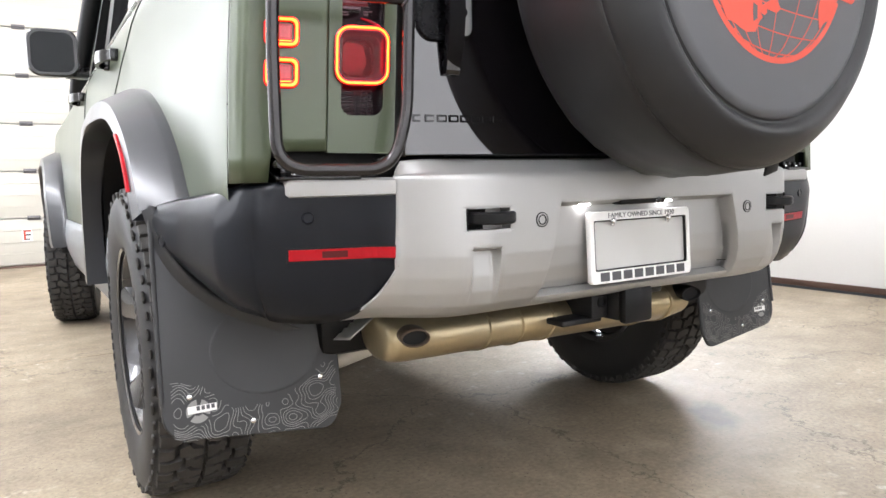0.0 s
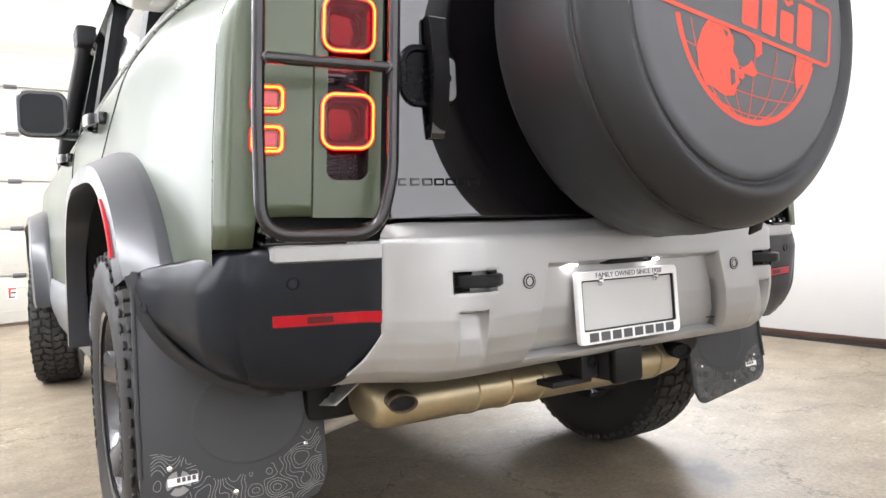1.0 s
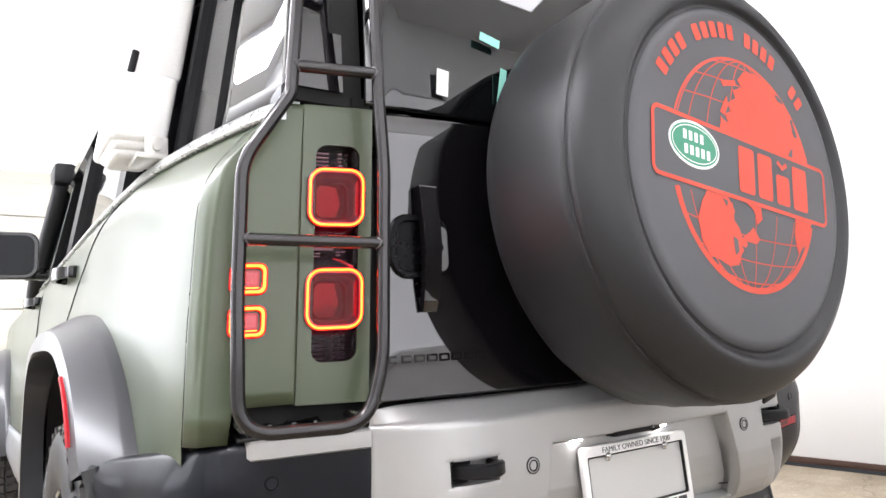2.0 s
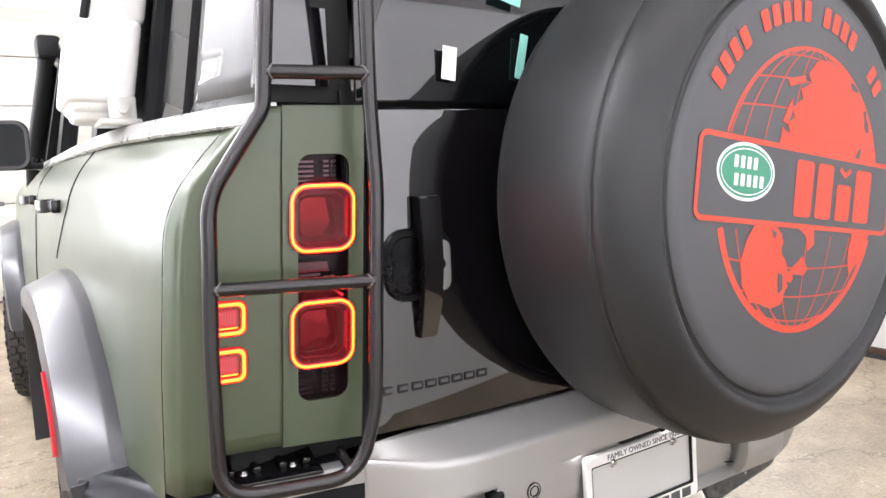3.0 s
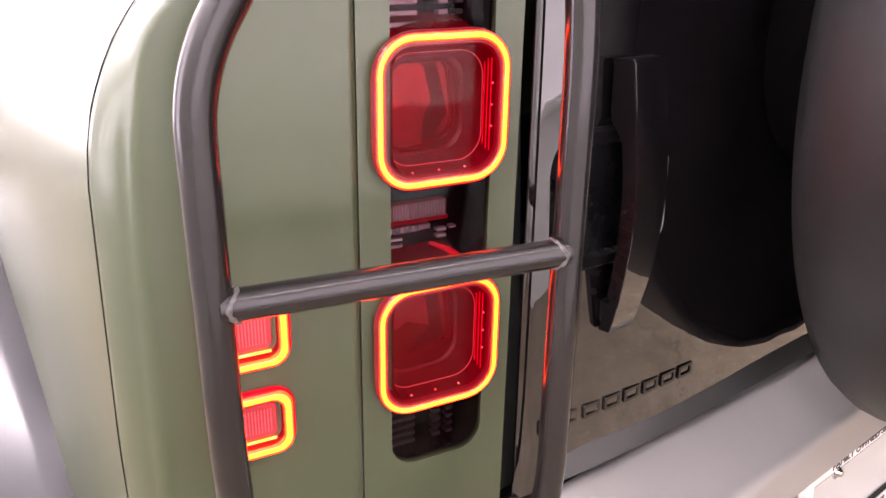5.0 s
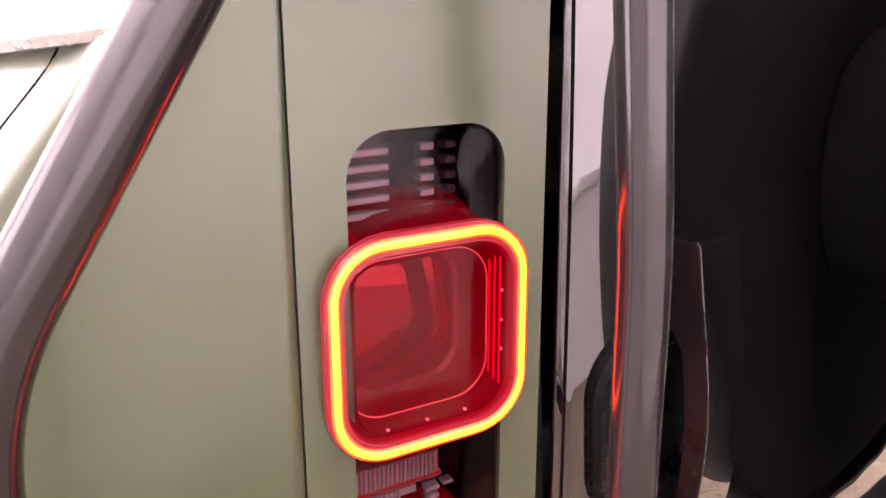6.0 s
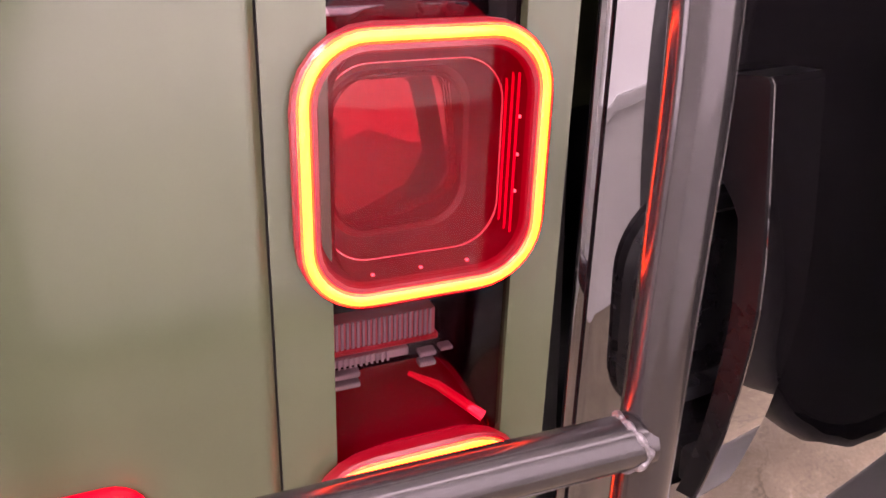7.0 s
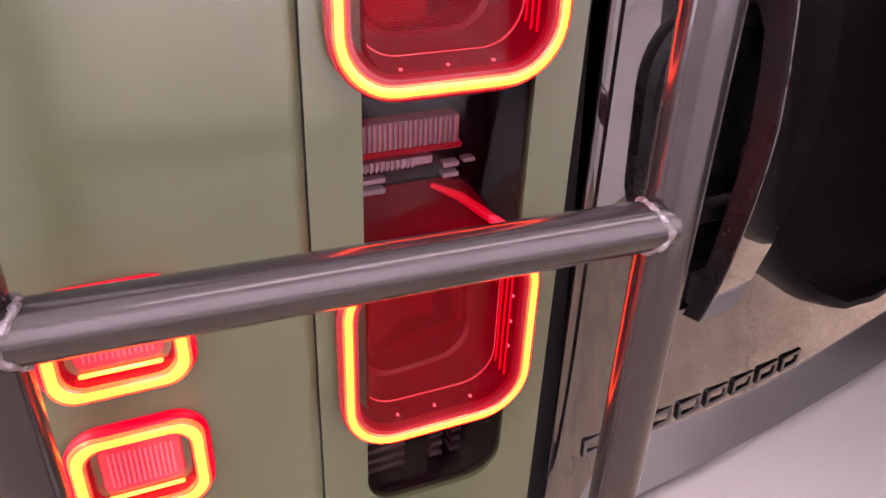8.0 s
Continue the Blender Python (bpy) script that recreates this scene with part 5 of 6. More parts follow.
for side in (-1, 1):
    # dark corner that wraps round to the wheel arch
    path = [(-0.5665, -0.0075), (-0.61, 0.001), (-0.69, 0.014), (-0.768, 0.026), (-0.803, 0.034), (-0.826, 0.046), (-0.843, 0.067), (-0.862, 0.11), (-0.881, 0.17), (-0.90, 0.225), (-0.924, 0.274), (-0.945, 0.335)]
    zb = [0.654, 0.592, 0.562, 0.5665, 0.5725, 0.578, 0.584, 0.595, 0.614, 0.640, 0.680, 0.771]
    bm = bmesh.new()
    us = steps(0, 11, 88)

    def spline(vals, u):
        i = min(10, int(u))
        f = u - i
        a, b, c, d = (vals[max(0, min(11, i + k))] for k in (-1, 0, 1, 2))
        return b + 0.5 * f * (c - a + f * (2 * a - 5 * b + 4 * c - d + f * (3 * (b - c) + d - a)))

    px, py = [p[0] for p in path], [p[1] for p in path]

    def corner_pt(u, v):
        x, y = spline(px, u), spline(py, u)
        b = low_edge(x) if x > -0.69 else spline(zb, u)
        e = 0.25
        d = Vector((spline(px, min(11, u + e)) - spline(px, max(0, u - e)), spline(py, min(11, u + e)) - spline(py, max(0, u - e)))).normalized()
        n2 = Vector((d.y, -d.x))
        if n2.dot(Vector((-0.4, -1))) < 0:
            n2 = -n2
        z = b + (0.825 - 0.034 * max(0, (u - 6) / 5) - b) * v
        o = -0.010 * max(0, (v - 0.95) / 0.05) ** 2 - 0.020 * max(0, (v - 0.78) / 0.22) * min(1, max(0, (u - 2.6) / 1.5)) - 0.030 * max(0, (0.35 - v) / 0.35) ** 2 * min(1, u / 3) - 0.030 * (1 - v) * min(1, max(0, (7 - u) / 2)) * min(1, u)
        bulge = 0.010 * math.sin(math.pi * min(1, max(0, v))) * min(1, max(0, (u - 5) / 2))
        return mirrored((x + n2.x * (o + bulge), y + n2.y * (o + bulge), z), side)

    sheet(bm, corner_pt, us, steps(0, 0.9, 12) + steps(0.9, 1, 5)[1:])
    cb = part("bumper_corner", bm, CLAD, suv, "dark grey plastic bumper corner", angle=50)
    thick(cb, 0.006)
    bm = bmesh.new()  # flat top ledge
    sheet(bm, lambda u, v: corner_pt(u, 1.0) * (1 - v) + mirrored((-0.58 - 0.02 * u, 0.09 + 0.024 * u, 0.825 - 0.034 * max(0, (u - 6) / 5)), side) * v, us, [0, 0.3, 1])
    part("bumper_ledge", bm, CLAD, cb)
    bm = bmesh.new()  # red reflector bar
    def at_z(u, z, out):
        b = corner_pt(u, 0).z
        return corner_pt(u, (z - b) / (0.825 - b)) + Vector((0, -out, 0))

    def bar(bm, u0, u1, grow, out):
        rows = []
        for u in steps(u0, u1, 16):
            lo, hi = 0.6795 + 0.0018 * u - grow, 0.7000 + 0.0016 * u + grow
            rows.append([at_z(u, z, o) for z, o in ((lo, -0.003), (lo, out), (hi, out), (hi, -0.003))])
        loft(bm, rows, caps=(True, True))

    bar(bm, 0.2, 2.93, 0.0, 0.003)
    cell = bmesh.new()
    bar(cell, 1.62, 2.18, -0.004, 0.0035)
    part("reflector_cell", cell, material("dark_red_cell", (0.07, 0.003, 0.004), 0.4, vary=0.5, scale=400, fine=900, spec=0.3) if side < 0 else bpy.data.materials["dark_red_cell"], cb)
    rim = bmesh.new()
    bar(rim, 0.14, 2.99, 0.0035, 0.0012)
    part("reflector_surround", rim, GAP, cb)
    part("reflector_bar", bm, REDREFL, cb, "long red bumper reflector", smooth=False)
    for u, v, r in ((2.45, 0.755, 0.0115), (10.0, 0.33, 0.012)):
        c, c2 = corner_pt(u, v), corner_pt(u + 0.2, v)
        t = (c2 - c).normalized()
        n = t.cross(Vector((0, 0, 1)))
        if n.dot(Vector((side, -1, 0))) < 0:
            n = -n
        bm = bmesh.new()
        lathe(bm, [(0.0, 0.0018), (r * 0.72, 0.0018), (r * 0.78, 0.0005), (r * 0.84, 0.0005), (r * 0.9, 0.002), (r, 0.0)], Matrix.Translation(c) @ n.to_track_quat("Z", "Y").to_matrix().to_4x4(), n=24)
        part("parking_sensor", bm, CLAD, cb)
    bm = bmesh.new()  # silver step pad, flush with the corner's top edge
    loops = []
    for u in (0.05, 0.1, 0.5, 1, 1.5, 2, 2.5, 2.85, 2.95):
        c = corner_pt(u, 0.94)
        d = 0.004 if 0.08 < u < 2.9 else 0.0
        h = 0.0 if 0.08 < u < 2.9 else 0.004
        loops.append([Vector((c.x, c.y - d + dy, z)) for dy, z in ((0.006, 0.796 + h), (0.0, 0.799 + h), (-0.001, 0.812), (0.0, 0.824 - h), (0.006, 0.8285 - h), (0.03, 0.8295 - h), (0.03, 0.80))])
    loft(bm, loops, caps=(True, True))
    part("step_pad", bm, SILVER, cb, "silver step pad", angle=25)
    bm = bmesh.new()  # black moulding over the pad, below the tail panel
    sheet(bm, lambda u, v: mirrored((-0.632 - 0.146 * u, 0.001 + 0.030 * u + 0.088 * v, 0.832 + 0.004 * min(1, v * 8) + 0.034 * v * v), side), steps(0, 1, 30), [0, 0.03, 0.1] + steps(0.2, 1, 6))
    thick(part("under_moulding", bm, SHINYBLACK, cb, "glossy black ribbed moulding"), 0.006)
    for k in (0.12, 0.36, 0.62, 0.88):
        bm = bmesh.new()
        box(bm, mirrored((-0.632 - 0.146 * k, 0.050 + 0.028 * k, 0.843), side), (0.013, 0.060, 0.014), bevel=0.005)
        part("moulding_rib", bm, SHINYBLACK, cb)
    for k in (0.25, 0.74):
        bm = bmesh.new()
        lathe(bm, [(0, 0.007), (0.004, 0.007), (0.0045, 0.004), (0.0075, 0.004), (0.008, 0)], Matrix.Translation(mirrored((-0.632 - 0.146 * k, 0.030 + 0.028 * k, 0.836), side)), n=12)
        part("bolt", bm, CHROME, cb)
    # tow hook in its pocket
    hx = CX + side * 0.4400
    bm = bmesh.new()
    loft(bm, [[Vector((hx + x, y, 0.747 + z)) for x, z in rr(0, 0, 0.0925, 0.0440, 0.004, 2)] for y in (-0.0915, -0.0705)], caps=(False, True))
    part("hook_pocket", bm, GAP, bumper)
    bm = bmesh.new()
    xa, xb = hx - 0.034, hx + 0.050
    if side > 0:
        xa, xb = hx - 0.045, hx + 0.045
    loop = [(xa, -0.058), (xa + 0.01, -0.095), (xa + 0.03, -0.116), (hx + 0.01, -0.122), (xb - 0.02, -0.116), (xb, -0.095), (xb, -0.060)]
    lp3 = rounded_path([(x, y, 0.749) for x, y in loop], 0.02, 4)
    rows = []
    for i, p in enumerate(lp3):
        a, b = lp3[max(0, i - 1)], lp3[min(len(lp3) - 1, i + 1)]
        t = (b - a).normalized()
        s = t.cross(Vector((0, 0, 1)))
        rows.append([p + s * u * 0.011 + Vector((0, 0, w * 0.0115)) for u, w in ((-1, -0.7), (-0.6, -1), (0.6, -1), (1, -0.7), (1, 0.7), (0.6, 1), (-0.6, 1), (-1, 0.7))])
    loft(bm, rows, caps=(True, True))
    part("tow_hook", bm, HOOK, bumper, "black forged tow hook")
    bm = bmesh.new()
    sx = CX + side * 0.3195
    lathe(bm, [(0.0, 0.002), (0.0075, 0.002), (0.0085, 0.0005), (0.0095, 0.0005), (0.0105, 0.0025), (0.0135, 0.0015), (0.014, -0.002)], Matrix.Translation((sx, face_y(sx) - 0.0060, 0.740)) @ pose(0, 0, 0, 90), n=28)
    sensor = part("parking_sensor", bm, SILVER, bumper)
    bm = bmesh.new()
    lathe(bm, [(0.0080, 0.0012), (0.0080, 0.0030), (0.0100, 0.0030), (0.0100, 0.0012), (0.0130, -0.002), (0.0130, 0.0024), (0.0146, 0.0022), (0.0146, -0.002)], Matrix.Translation((sx, face_y(sx) - 0.0060, 0.740)) @ pose(0, 0, 0, 90), n=28)
    part("sensor_ring", bm, DARKSTEEL, sensor)

# plate light pod
bm = bmesh.new()
box(bm, (-0.008, -0.078, 0.768), (0.140, 0.03, 0.016), bevel=0.005)
pod = part("camera_pod", bm, BLACK, bumper, "black camera and plate light pod")
bm = bmesh.new()
lathe(bm, [(0, 0.004), (0.006, 0.003), (0.008, 0.0)], Matrix.Translation((0.035, -0.093, 0.767)) @ pose(0, 0, 0, 90), n=16)
part("camera_lens", bm, SHINYBLACK, pod)

PLATELIGHT = glowing("lit_plate_lamp", (1.0, 0.98, 0.95), 36.0, (0.8, 0.8, 0.8))
for x in (-0.160, 0.090):
    bm = bmesh.new()
    box(bm, (x, -0.068, 0.7630), (0.026, 0.012, 0.003), bevel=0.0015, seg=1)
    part("plate_lamp", bm, PLATELIGHT, bumper, "small lit white plate lamp")

# licence plate frame with blank card
plate = tagged(new("licence_plate_frame"), "white licence plate frame holding a blank grey card")
plate.parent = suv
PM = Matrix.Translation((0.0, -0.0760, 0.6705)) @ pose(0, 0, 0, 90 - 3)
bm = bmesh.new()
loft(bm, [lift(rr(0, 0.0, w, h, r), n, PM) for w, h, r, n in ((0.312, 0.153, 0.010, -0.006), (0.312, 0.153, 0.010, 0.004), (0.308, 0.149, 0.009, 0.006))] + [lift(rr(0, 0.004, w, h, 0.004), n, PM) for w, h, n in ((0.288, 0.108, 0.006), (0.286, 0.106, 0.003), (0.286, 0.106, -0.004))])
part("frame", bm, FRAMEWHITE, plate)
bm = bmesh.new()
loft(bm, [lift(rr(0, 0.004, w, h, 0.004), n, PM) for w, h, n in ((0.2862, 0.1062, 0.0045), (0.2815, 0.1015, 0.0045), (0.2800, 0.1000, -0.001))])
part("inner_edge", bm, SHINYBLACK, plate, "thin black inner edge")
bm = bmesh.new()
box(bm, (0, 0.003, -0.003), (0.292, 0.118, 0.002), m=PM)
part("card", bm, PLATE, plate, "plain grey card", smooth=False)
lettering("frame_lettering", "FAMILY OWNED SINCE 1920", 0.0150, PM @ Matrix.Translation((0.0, 0.0665, 0.0064)) @ Matrix.Diagonal((1.08, 1, 1, 1)), PRINTGREY, plate)
for k in range(8):
    bm = bmesh.new()
    box(bm, (-0.118 + k * 0.0337, -0.0620, 0.0064), (0.026, 0.0185, 0.0008), m=PM)
    part("name_bar", bm, PRINTGREY, plate, smooth=False)
for sx in (-0.088, 0.082):
    bm = bmesh.new()
    lathe(bm, [(0, 0.006), (0.004, 0.006), (0.0065, 0.003), (0.0072, 0.0)], PM @ Matrix.Translation((sx, 0.055, 0.006)), n=14)
    box(bm, (sx, 0.050, 0.004), (0.010, 0.010, 0.005), bevel=0.0015, m=PM)
    part("plate_screw", bm, CHROME, plate)

# hitch receiver
bm = bmesh.new()
box(bm, (0.030, 0.11, 0.527), (0.082, 0.26, 0.078), bevel=0.010)
hitch = part("hitch_receiver", bm, DARKSTEEL, suv, "dark steel hitch receiver with a cap")
bm = bmesh.new()
box(bm, (0.030, -0.032, 0.527), (0.090, 0.026, 0.084), bevel=0.010)
part("receiver_cap", bm, BLACK, hitch)
bm = bmesh.new()
box(bm, (-0.085, 0.08, 0.492), (0.12, 0.12, 0.014), bevel=0.004)
box(bm, (-0.040, 0.08, 0.530), (0.05, 0.14, 0.07), bevel=0.006)
part("chain_plate", bm, DARKSTEEL, hitch)
bm = bmesh.new()
lathe(bm, [(0.0, -0.001), (0.0085, -0.001), (0.0085, 0.003), (0.0125, 0.003), (0.0135, -0.001)], Matrix.Translation((-0.036, 0.0095, 0.533)) @ pose(0, 0, 0, 90), n=20)
part("pin_eye", bm, HOOK, hitch)
bm = bmesh.new()
box(bm, (0.125, 0.06, 0.560), (0.09, 0.10, 0.05), bevel=0.008)
part("trailer_socket", bm, BLACK, hitch)

# silencer and tail pipes
bm = bmesh.new()
loops = []
for x, ry, rz in ((-0.543, 0.04, 0.026), (-0.540, 0.062, 0.038), (-0.532, 0.080, 0.049), (-0.518, 0.090, 0.055), (-0.49, 0.095, 0.058), (0.30, 0.095, 0.058), (0.36, 0.085, 0.048), (0.39, 0.04, 0.03)):
    loops.append([(x, 0.17 + ry * math.cos(k * math.tau / 32), 0.488 - 0.012 * x + rz * math.sin(k * math.tau / 32)) for k in range(32)])
loft(bm, loops, caps=(True, True))
sil = part("silencer", bm, STEEL, suv, "heat-tinted steel silencer across the rear")
for x in (-0.30, -0.21, -0.12, 0.18, 0.28):
    bm = bmesh.new()
    lathe(bm, [(1.0, -0.005), (1.05, -0.0025), (1.05, 0.0025), (1.0, 0.005)], Matrix.Translation((x, 0.17, 0.488 - 0.012 * x)) @ pose(0, 0, 0, 0, 90, 0) @ Matrix.Diagonal((0.0582, 0.0953, 1, 1)), n=32)
    part("band", bm, STEEL, sil)
for sx in (-1, 1):
    bm = bmesh.new()
    x = -0.492 if sx < 0 else 0.34
    pth = rounded_path([(x, 0.15, 0.50), (x - 0.004, 0.085, 0.512), (x - 0.012, 0.050, 0.508)], 0.02)
    sweep(bm, pth, 0.029, n=24, caps=False)
    for v in bm.verts:
        v.co.z = 0.506 + (v.co.z - 0.506) * 0.62
    pipe = part("tail_pipe", bm, SOOTY if sx < 0 else BLACK, sil, "soot-browned pipe mouth" if sx < 0 else "")
    thick(pipe, 0.003, 0.0)
    bm = bmesh.new()
    sweep(bm, pth[-4:-1] + [pth[-1] + (pth[-2] - pth[-1]) * 0.55], 0.0262, n=24, caps=True)
    for v in bm.verts:
        v.co.z = 0.506 + (v.co.z - 0.506) * 0.60
    part("pipe_bore", bm, GAP, sil)
bm = bmesh.new()
sheet(bm, lambda u, v: Vector((-0.60 + 0.10 * u, 0.16 + 0.16 * v, 0.50 + 0.07 * u - 0.03 * v + 0.004 * math.sin(u * 40) * math.sin(v * 40))), steps(0, 1, 14), steps(0, 1, 14))
thick(part("heat_shield", bm, ALU, suv, "crumpled foil heat shield"), 0.002)
bm = bmesh.new()
sweep(bm, rounded_path([(-0.66, 0.75, 0.40), (-0.60, 0.42, 0.38), (-0.46, 0.34, 0.44)], 0.1), 0.028, n=16)
part("lower_arm", bm, ALU, suv, "bare cast suspension arm")
bm = bmesh.new()
sweep(bm, [(-0.70, WY, WZ), (0.74, WY, WZ)], 0.05, n=16)
part("rear_axle", bm, DARKSTEEL, suv)

# ---- wheels ----
def wheel_meshes():
    rng = random.Random(5)
    tyre, tread = bmesh.new(), bmesh.new()
    R = WR
    prof = [(0.245, -0.102), (0.262, -0.113), (0.30, -0.123), (0.34, -0.125), (0.375, -0.121), (R - 0.022, -0.111), (R - 0.014, -0.100), (R - 0.017, -0.06), (R - 0.017, 0.06), (R - 0.014, 0.100), (R - 0.022, 0.111), (0.375, 0.121), (0.34, 0.125), (0.30, 0.123), (0.262, 0.113), (0.245, 0.102)]
    T = pose(0, 0, 0, 0, 90, 0)  # turns the lathe's axis onto x
    lathe(tyre, prof, T, n=96)
    # interlocking tread blocks: outline across the tyre and along it, in parts of one pitch
    n = 29
    left = [
        ((-0.003, 0.06), (-0.026, 0.00), (-0.060, 0.12), (-0.063, 0.47), (-0.040, 0.56), (-0.031, 0.40), (-0.004, 0.31)),
        ((-0.005, 0.38), (-0.024, 0.48), (-0.033, 0.64), (-0.046, 0.60), (-0.047, 0.98), (-0.034, 1.02), (-0.024, 0.90), (-0.003, 0.95)),
        ((-0.069, 0.10), (-0.088, 0.03), (-0.106, 0.05), (-0.106, 0.45), (-0.086, 0.43), (-0.070, 0.48)),
        ((-0.054, 0.62), (-0.078, 0.53), (-0.104, 0.55), (-0.104, 0.95), (-0.084, 0.93), (-0.053, 1.01)),
    ]
    blocks = left + [[(-x, v + 0.45) for x, v in reversed(o)] for o in left]
    for k in range(n):
        for o in blocks:
            slip = 0.02 * rng.random()
            mx, mv = sum(p[0] for p in o) / len(o), sum(p[1] for p in o) / len(o)
            rows = []
            for h, g in ((-0.019, 1.00), (-0.0015, 0.94), (0.0, 0.90)):
                ring = []
                for x, v in o:
                    a = (k + slip + mv + (v - mv) * g) * math.tau / n
                    xx = mx + (x - mx) * g
                    r = R + h - 0.006 * max(0, (abs(xx) - 0.07) / 0.035) ** 2
                    ring.append((xx, r * math.sin(a), r * math.cos(a)))
                rows.append(ring)
            loft(tread, rows, caps=(False, True))
        for s in (-1, 1):  # shoulder lugs running down the sidewall, long and short in turn
            for v, long in ((0.25, 0.036), (0.76, 0.022)):
                m = pose(0, 0, 0, (k + v + (0.45 if s > 0 else 0)) * 360 / n, 0, 0) @ Matrix.Translation((s * (0.1095 + long * 0.10), 0, R - 0.014 - long / 2)) @ pose(0, 0, 0, 0, s * (90 - 76), 0)
                box(tread, (0, 0, 0), (0.0070, 0.026 if long > 0.03 else 0.020, long), bevel=0.0018, seg=1, m=m)
    letters = bmesh.new()
    for c0, cnt in ((60, 9), (240, 11)):
        for k in range(cnt):
            for dr in (-0.011, 0, 0.011):
                m = pose(0, 0, 0, c0 + k * 5.6, 0, 0) @ Matrix.Translation((-0.1235, 0, 0.325 + dr)) @ pose(0, 0, 0, 0, 4, 0)
                box(letters, (0, 0, 0), (0.0060, 0.022 if dr else 0.008, 0.006), m=m)
    rim = bmesh.new()
    lathe(rim, [(0.244, -0.108), (0.252, -0.112), (0.252, -0.105), (0.236, -0.098), (0.228, -0.075), (0.222, -0.03), (0.226, 0.10), (0.245, 0.106)], T, n=72)
    disc = bmesh.new()
    lathe(disc, [(0.0, -0.060), (0.036, -0.060), (0.042, -0.056), (0.046, -0.040), (0.06, -0.030), (0.085, -0.034), (0.09, -0.030)], T, n=40)
    for k in range(5):
        m = pose(0, 0, 0, k * 72, 0, 0)
        loops = []
        for r, w, x, d in ((0.06, 0.048, -0.036, 0.03), (0.10, 0.040, -0.046, 0.03), (0.15, 0.040, -0.062, 0.035), (0.20, 0.052, -0.082, 0.035), (0.232, 0.070, -0.094, 0.03)):
            loops.append([m @ Vector(p) for p in ((x, -w * 0.8, r), (x - 0.008, -w * 0.55, r), (x - 0.008, w * 0.55, r), (x, w * 0.8, r), (x + d, w, r), (x + d, -w, r))])
        loft(disc, loops, caps=(True, True))
    hub = bmesh.new()
    lathe(hub, [(0.0, 0.0), (0.17, 0.0), (0.172, 0.004), (0.172, 0.03), (0.219, 0.032), (0.219, 0.05), (0.0, 0.05)], T, n=48)
    out = []
    for nm, b, mt in (("tyre", tyre, RUBBER), ("tyre_tread", tread, TREAD), ("tyre_lettering", letters, RUBBER), ("rim", rim, RIM), ("spokes", disc, RIM), ("brake_disc", hub, DARKSTEEL)):
        bmesh.ops.recalc_face_normals(b, faces=b.faces[:])
        me = bpy.data.meshes.new(nm)
        b.to_mesh(me)
        b.free()
        me.materials.append(mt)
        me.shade_smooth()
        me.set_sharp_from_angle(angle=radians(32))
        out.append((nm, me, mt))
    return out


WM = wheel_meshes()
# the front pair is steered a little
for x, y, flip, a, steer in ((-0.826, WY, 0, 0, 0), (2 * CX + 0.826, WY, 1, 20, 0), (-0.905, FY, 0, 50, -8), (2 * CX + 0.905, FY, 1, 70, -8)):
    wm = pose(x, y, WZ, 0, 0, steer + 180 * flip) @ pose(0, 0, 0, a)
    wheel = None
    for nm, me, mt in WM:
        ob = place("wheel" if nm == "brake_disc" else nm, me, mt, None, smooth=False)
        if nm in ("tyre_lettering", "tyre_tread"):
            tagged(ob, kind="stuff")
        if nm == "brake_disc":
            wheel = ob
    for ob in [o for o in scene.objects if o.parent is None and o.name.split(".")[0] in ("tyre", "tyre_tread", "tyre_lettering", "rim", "spokes")]:
        ob.parent = wheel
    wheel.parent = suv
    wheel.matrix_basis = wm
    tagged(wheel, "all-terrain tyre on a glossy grey wheel")

# ---- mud flaps ----
def contours(field, x0, x1, y0, y1, inside, levels, n=90):
    """Level lines of a field, as short segments."""
    segs = []
    nx, ny = n, int(n * (y1 - y0) / (x1 - x0))
    g = [[field(x0 + (x1 - x0) * i / nx, y0 + (y1 - y0) * j / ny) for j in range(ny + 1)] for i in range(nx + 1)]
    for i in range(nx):
        for j in range(ny):
            for lv in levels:
                hits = []
                for (a, b), (c, d) in (((0, 0), (1, 0)), ((1, 0), (1, 1)), ((1, 1), (0, 1)), ((0, 1), (0, 0))):
                    u, w = g[i + a][j + b], g[i + c][j + d]
                    if (u < lv) != (w < lv):
                        t = (lv - u) / (w - u)
                        hits.append((x0 + (x1 - x0) * (i + a + (c - a) * t) / nx, y0 + (y1 - y0) * (j + b + (d - b) * t) / ny))
                if len(hits) == 2 and inside(*hits[0]):
                    segs.append(hits)
    return segs


